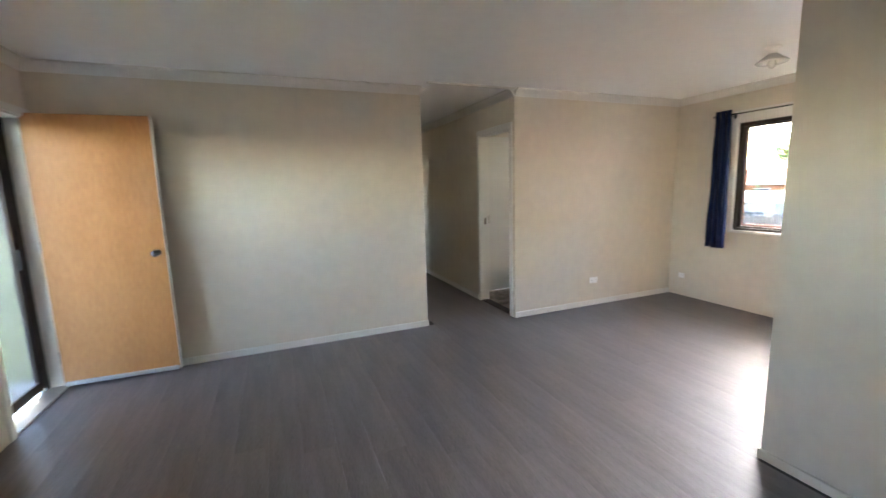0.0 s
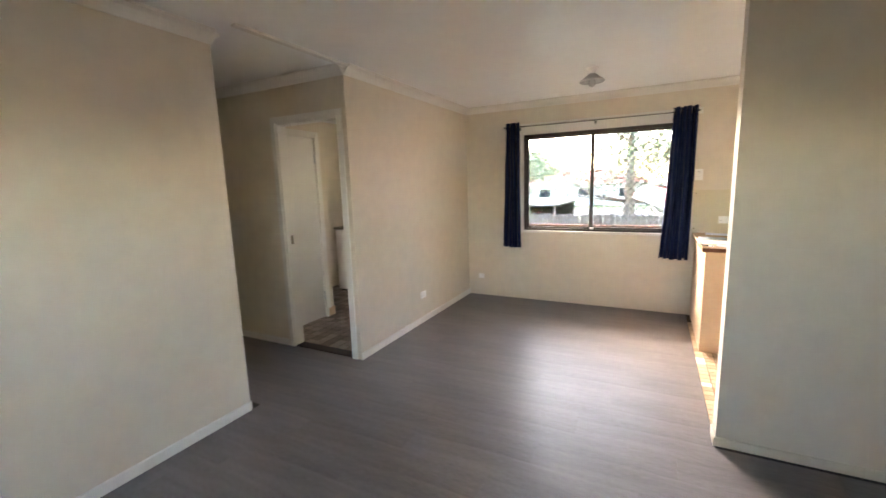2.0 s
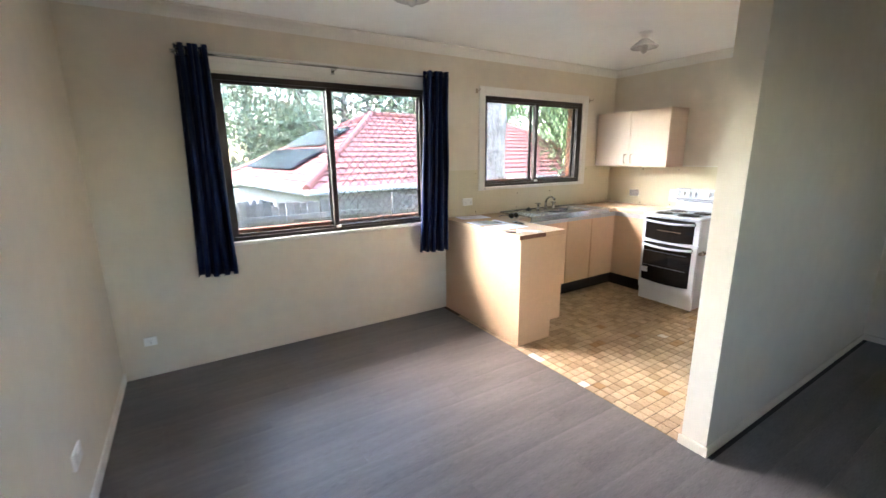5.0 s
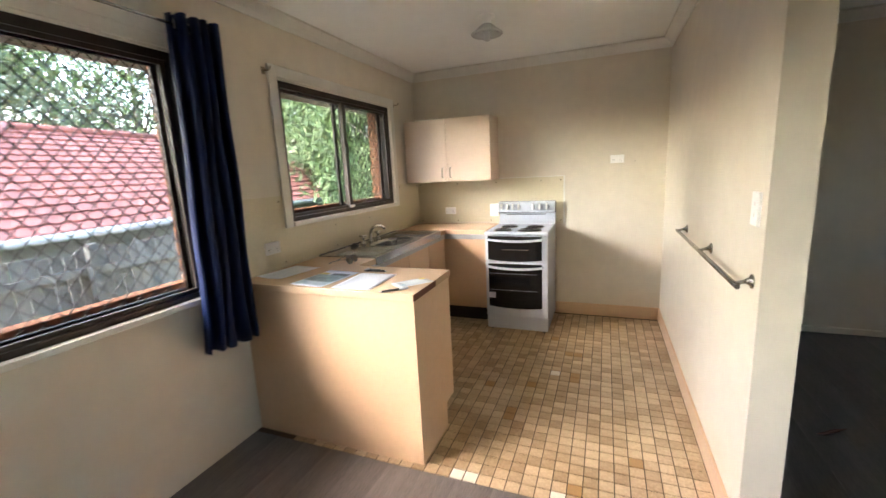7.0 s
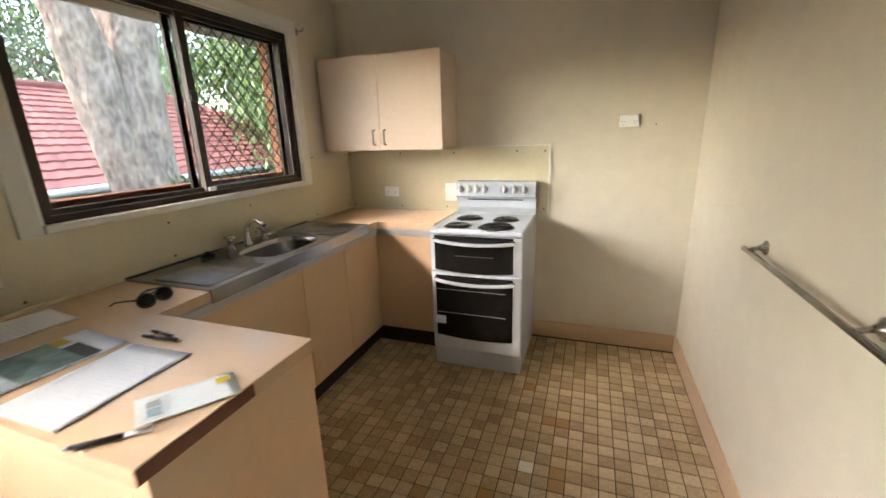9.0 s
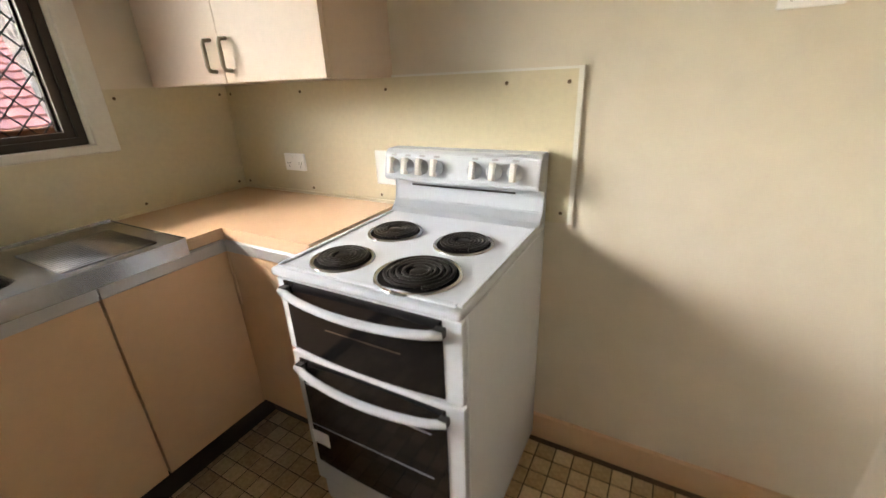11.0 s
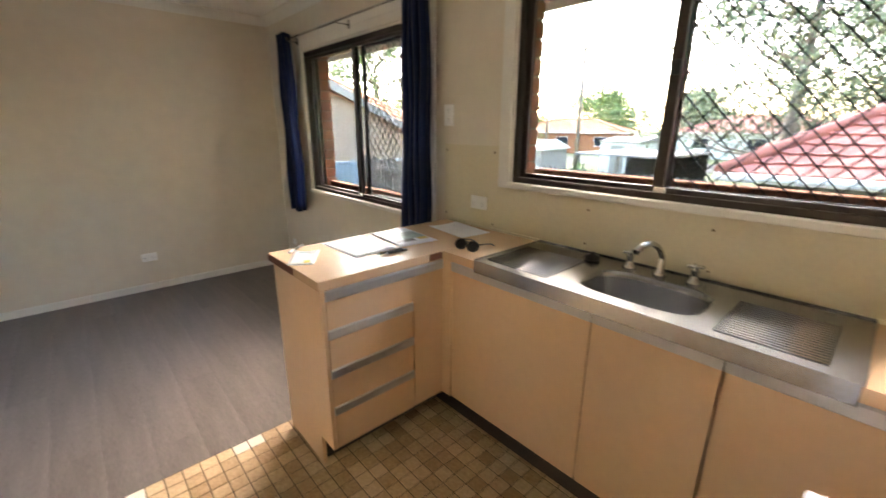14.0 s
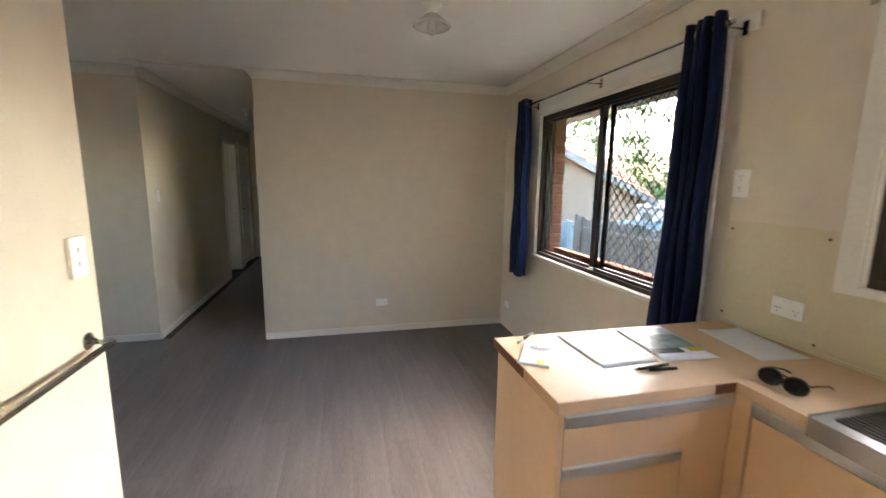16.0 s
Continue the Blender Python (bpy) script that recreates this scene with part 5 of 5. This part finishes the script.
TREES = (
    # x, y, height, spread, trunk, seed, leaves
    (20, -1, 12, 5.0, 0.3, 1, "leaf"), (23, -4, 11, 4.5, 0.35, 2, "leaf"), (18, -14, 11, 5.0, 0.3, 3, "leaf2"),
    (24, -7, 13, 6.0, 0.35, 4, "leaf"), (6.5, -17.5, 9, 4.5, 0.22, 5, "leaf2"), (12, -20, 11, 5.5, 0.3, 6, "leaf2"),
    (4.2, -12.8, 8, 3.0, 0.18, 7, "leaf2"), (22, -22, 13, 6.0, 0.3, 8, "leaf"), (62, 14, 7, 5.0, 0.3, 9, "leaf"),
    (48, 36, 7, 5.0, 0.3, 10, "leaf2"), (60, 27, 8, 6.0, 0.3, 11, "leaf2"), (9, 29, 8, 4.5, 0.3, 12, "leaf2"), (52, 48, 7, 5.0, 0.3, 13, "leaf"),
    (17, -7.5, 10, 4.5, 0.3, 14, "leaf"), (30, -14, 13, 6.0, 0.3, 15, "leaf"), (2.5, -19, 10, 4.5, 0.25, 16, "leaf2"), (8.5, -14, 6, 3.0, 0.2, 17, "leaf2"),
    (15, 21, 9.5, 4.5, 0.3, 18, "leaf2"), (20, 19, 8.5, 4.0, 0.3, 19, "leaf2"), (10, 25, 10.5, 4.5, 0.3, 20, "leaf2"),
)
for x, y, h, s, r, seed, mt in TREES:
    tree("tree", (x, y), -1.45, h, s, r, seed, "leafy green gum tree behind the houses" if mt == "leaf" else "bright green leafy tree beyond the fence", material=mt, leaves=9500, clumps=40, leafsize=0.15 if x < 30 else 0.28, crown_lo=0.2)
for x, y, h, s, seed in ((3.9, -3.1, 2.05, 0.45, 31), (3.8, -6.6, 2.4, 0.6, 32)):
    tree("shrub", (x, y), -1.45, h, s, 0.03, seed, "yellow-green shrub against the fence", leaves=900, clumps=12, leafsize=0.09, material="leaf2", crown_lo=0.4)

# street to the north-east
solid("road", B((30, 38, -60, 80, -1.45, -1.43)), "asph", "grey suburban road beyond the yards", "road", kind="structure")
for x, y, rz, w, l, ez, rz_, wl in ((40, 30, 15, 9, 14, 0.9, 2.4, "brick"), (44, 12, 5, 9, 14, 1.0, 2.6, "whitew"), (33, 44, 25, 9, 13, 0.8, 2.3, "whitew"), (47, -8, 0, 9, 14, 0.9, 2.6, "greyw")):
    hip_house("house", (x, y), rz, w, l, ez, rz_, -1.45, "oranget" if wl == "brick" else "rooftile", wl, "low suburban house with tiled roof across the street", rows=10)
shed = thing("shed", "pale steel garden shed in the next yard", "shed", loc=(13.5, 9.5, -1.45), rz=radians(12))
part("wall", B((0, 3.2, -3.0, 0, 0, 1.9)), "greyw", shed)
bm = bmesh.new()
extrude_profile(bm, [(-0.15, 1.9), (3.35, 1.9), (3.35, 1.96), (1.6, 2.35), (-0.15, 1.96)], (0, -3.1, 0), (0, 3.2, 0), (1, 0, 0))
part("roof", bm, "whitew", shed)
part("door", B((-0.02, 0.0, -1.3, -0.4, 0.05, 1.75)), "kick", shed)
part("window", B((-0.02, 0.0, -2.6, -1.8, 0.9, 1.5)), "solar", shed)
carport = thing("carport", "low grey flat-roofed carport beyond the fence", "carport", loc=(17, 4.5, -1.45))
part("roof", B((0, 6, -2.2, 2.2, 1.62, 1.72)), "greyw", carport)
for x in (0.15, 5.85):
    for y in (-2.0, 0, 2.0):
        part("post", B((x - 0.06, x + 0.06, y - 0.06, y + 0.06, 0, 1.62)), "drywood", carport)
part("back_wall", B((5.7, 5.8, -2.1, 2.1, 0, 1.62)), "kick", carport)
for x, y, h in ((27, 20.5, 7.0), (40, 24, 8.5), (28, 13.0, 9.0)):
    po = thing("power_pole", "tall timber power pole on the street", "power pole", group="power poles", loc=(x, y, -1.45))
    bm = bmesh.new()
    tube(bm, [(0, 0, 0), (0, 0, h)], [0.16, 0.11], 10)
    part("pole", bm, "drywood", po)
    part("cross_arm", B((-0.05, 0.05, -1.0, 1.0, h - 0.7, h - 0.58)), "drywood", po)
    for y2 in (-0.85, -0.3, 0.3, 0.85):
        bm = bmesh.new()
        tube(bm, [(0, y2, h - 0.58), (0, y2, h - 0.42)], [0.03, 0.02], 8)
        part("insulator", bm, "whitew", po)
rg = random.Random(8)
for x, y, w, h in ((12.5, 13.5, 2.2, 1.9), (20.5, 15.5, 2.6, 2.2), (25, 9.5, 3.0, 2.0)):
    sh = thing("shed", "small white steel shed beyond the fence", "shed", group="small sheds", loc=(x, y, -1.45), rz=radians(rg.uniform(-20, 20)))
    part("wall", B((0, w, -w, 0, 0, h)), "whitew", sh)
    bm = bmesh.new()
    extrude_profile(bm, [(-0.12, h), (w + 0.12, h), (w + 0.12, h + 0.05), (w / 2, h + 0.35), (-0.12, h + 0.05)], (0, -w - 0.1, 0), (0, w + 0.2, 0), (1, 0, 0))
    part("roof", bm, "greyw", sh)
    part("door", B((-0.02, 0.0, -w * 0.65, -w * 0.3, 0.05, h - 0.2)), "greyw", sh)
for x, y, h, s, seed in ((14.5, 12.3, 2.0, 1.1, 41), (10.8, 8.6, 1.6, 0.9, 42), (19.5, 11.5, 2.6, 1.4, 43), (24, 17, 3.2, 1.8, 44), (8.6, 1.4, 1.7, 0.8, 45)):
    tree("shrub", (x, y), -1.45, h, s, 0.04, seed, "rounded green garden shrub in the next yard", leaves=1600, clumps=14, leafsize=0.12, material="leaf2", crown_lo=0.25)
for i, (x, y, w, h, mt) in enumerate(((8.2, 3.6, 1.3, 0.7, "red"), (9.4, 2.4, 1.2, 0.6, "whitew"), (10.4, 3.3, 1.1, 0.5, "yellow"), (7.4, 4.6, 0.9, 0.9, "whitew"), (11.2, 5.2, 1.5, 1.0, "whitew"), (9.6, 6.4, 1.0, 0.8, "bluef"))):
    bm = bmesh.new()
    bmesh.ops.create_icosphere(bm, subdivisions=3, radius=1)
    for v in bm.verts:
        n_ = noise.noise(v.co * 2.2 + Vector((i * 7, 0, 0)))
        v.co = Vector((v.co.x * w * (1 + 0.3 * n_), v.co.y * w * 0.8 * (1 + 0.3 * n_), max(0, (v.co.z * 0.9 + 0.25 * n_) * h * 1.6)))
    bm.transform(Matrix.Translation((x, y, -1.45)))
    solid("covered_heap", bm, mt, "heap of yard goods under a coloured tarp", "tarp", group="yard heaps")
hed = thing("hedge", "dense green hedge outside the entry porch", "hedge", loc=(0, 0, 0))
hv, hf = [], []
rh = random.Random(3)
for _ in range(11000):
    p = Vector((-9.6 + rh.uniform(-0.5, 0.5), rh.uniform(-5, 3), rh.uniform(-1.45, 0.9 + 0.3 * math.sin(rh.random() * 9))))
    q = Euler((rh.uniform(0, 6.28), rh.uniform(0, 6.28), 0)).to_matrix()
    i = len(hv)
    for u, w in ((-1, 0), (0, -0.45), (1, 0), (0, 0.45)):
        hv.append(p + q @ Vector((u * 0.09, w * 0.09, 0)))
    hf.append((i, i + 1, i + 2, i + 3))
hm = bpy.data.meshes.new("foliage")
hm.from_pydata(hv, [], hf)
hm.materials.append(M["leaf"])
ho = new("foliage", hm)
ho.parent = hed
tagged(ho, kind="stuff")
# beige and height chosen to bounce warm light through the entry
solid("garden_wall", B((-14.0, -13.8, -12, 9, -1.45, 1.3)), "beigew", "rendered wall behind the hedge, beige for warm bounce light", "wall", kind="structure")

# ---- floors, with their planks and tiles ----
floor = solid("floor", B((WEST - 0.12, 0.11, SOUTH - 0.11, HEND + 0.1, -0.10, -0.004)), "subfloor", "dark grey-brown vinyl plank floor", "floor", kind="structure")
PLW, PLL = 0.181, 1.22
rp = random.Random(11)
xs = WEST
col = 0
plank_cache = {}


def plank(x0, x1, y0, y1):
    key = (round(x1 - x0, 3), round(y1 - y0, 3))
    if key not in plank_cache:
        w, l = key
        bm = bmesh.new()
        box(bm, -w / 2 + 0.0002, w / 2 - 0.0002, -l / 2 + 0.0002, l / 2 - 0.0002, -0.004, 0.0)
        plank_cache[key] = mesh_of("plank", bm, "plank")
    piece("plank", plank_cache[key], floor, ((x0 + x1) / 2, (y0 + y1) / 2, 0))


while xs < -0.001:
    xe = min(0.0, xs + PLW)
    mid = (xs + xe) / 2
    lo = SOUTH if mid < PW else PN
    hi = HEND if HL < mid < HR else NORTH if mid < HL else 0.0
    y = lo
    off = (col * 0.43) % 1.0 * PLL
    yn = lo + (off if off > 0.15 else PLL)
    while y < hi - 0.001:
        e = min(hi, yn)
        plank(xs, xe, y, e)
        y, yn = e, e + PLL
    xs, col = xe, col + 1

TP, TG = 0.0672, 0.0045
kf = solid("kitchen_floor", B((PE, 0.0, SOUTH, PN, -0.0035, -0.0012)), "grout", "worn brown mosaic tile kitchen floor", "floor", kind="structure")
bt = bmesh.new()
box(bt, -TP / 2 + TG / 2, TP / 2 - TG / 2, -TP / 2 + TG / 2, TP / 2 - TG / 2, -0.004, 0.0015, bev=0.0015, seg=1)
tile_me = mesh_of("tile", bt, "tile")
tw = tile_me.copy()
tw.materials[0] = M["tile_white"]
tt = tile_me.copy()
tt.materials[0] = M["tile_tan"]
rt = random.Random(4)
V, F = [], []
nx = int((-0.34 - PE) / TP) + 1
ny = int((PN - SOUTH) / TP)
special = {(15, 0): tw, (16, 0): tw, (9, 0): tw, (11, 17): tw, (8, 1): tt, (9, 17): tt, (9, 16): tt, (9, 22): tt, (10, 22): tt, (12, 26): tt, (14, 9): tt, (17, 13): tt}
for i in range(nx):
    for j in range(ny + 1):
        cx, cy = PE + 0.012 + (i + 0.5) * TP, PN - (j + 0.5) * TP
        if cy - TP / 2 < SOUTH:
            continue
        dz, rz_ = rt.uniform(-0.0006, 0.0006), rt.uniform(-0.012, 0.012)
        me = special.get((i, j)) or (tt if rt.random() < 0.005 else None)
        if me or 5 <= i < 13:
            o = piece("tile", me or tile_me, kf, (cx, cy, dz), (rt.uniform(-0.006, 0.006), rt.uniform(-0.006, 0.006), rz_))
        else:
            k = len(V)
            h = TP / 2 - TG / 2
            for zz, hh in ((-0.004, h), (0.0005 + dz, h), (0.0015 + dz, h - 0.0015)):
                for sx_, sy_ in ((-1, -1), (1, -1), (1, 1), (-1, 1)):
                    V.append((cx + sx_ * hh, cy + sy_ * hh, zz))
            for r in (0, 4):
                for q in range(4):
                    F.append((k + r + q, k + r + (q + 1) % 4, k + r + 4 + (q + 1) % 4, k + r + 4 + q))
            F.append((k + 8, k + 9, k + 10, k + 11))
me = bpy.data.meshes.new("tiles_rest")
me.from_pydata(V, [], F)
me.materials.append(M["tile_isl"])
rest = new("tiles", me)
rest.parent = kf
tagged(rest, kind="stuff")

lf = solid("laundry_floor", B((HR + 0.10, 0.0, 0.10, 2.10, -0.0035, -0.0012)), "grout", "brown patterned tile laundry floor", "floor", kind="structure")
V, F = [], []
for i in range(24):
    for j in range(20):
        cx, cy = HR + 0.10 + (i + 0.5) * 0.098, 0.10 + (j + 0.5) * 0.1
        h = 0.047
        k = len(V)
        for zz, hh in ((-0.004, h), (0.0012, h - 0.0012)):
            for sx_, sy_ in ((-1, -1), (1, -1), (1, 1), (-1, 1)):
                V.append((cx + sx_ * hh, cy + sy_ * hh, zz))
        for q in range(4):
            F.append((k + q, k + (q + 1) % 4, k + 4 + (q + 1) % 4, k + 4 + q))
        F.append((k + 4, k + 5, k + 6, k + 7))
me = bpy.data.meshes.new("laundry_tiles")
me.from_pydata(V, [], F)
me.materials.append(M["laundry_tile"])
rest = new("tiles", me)
rest.parent = lf
tagged(rest, kind="stuff")
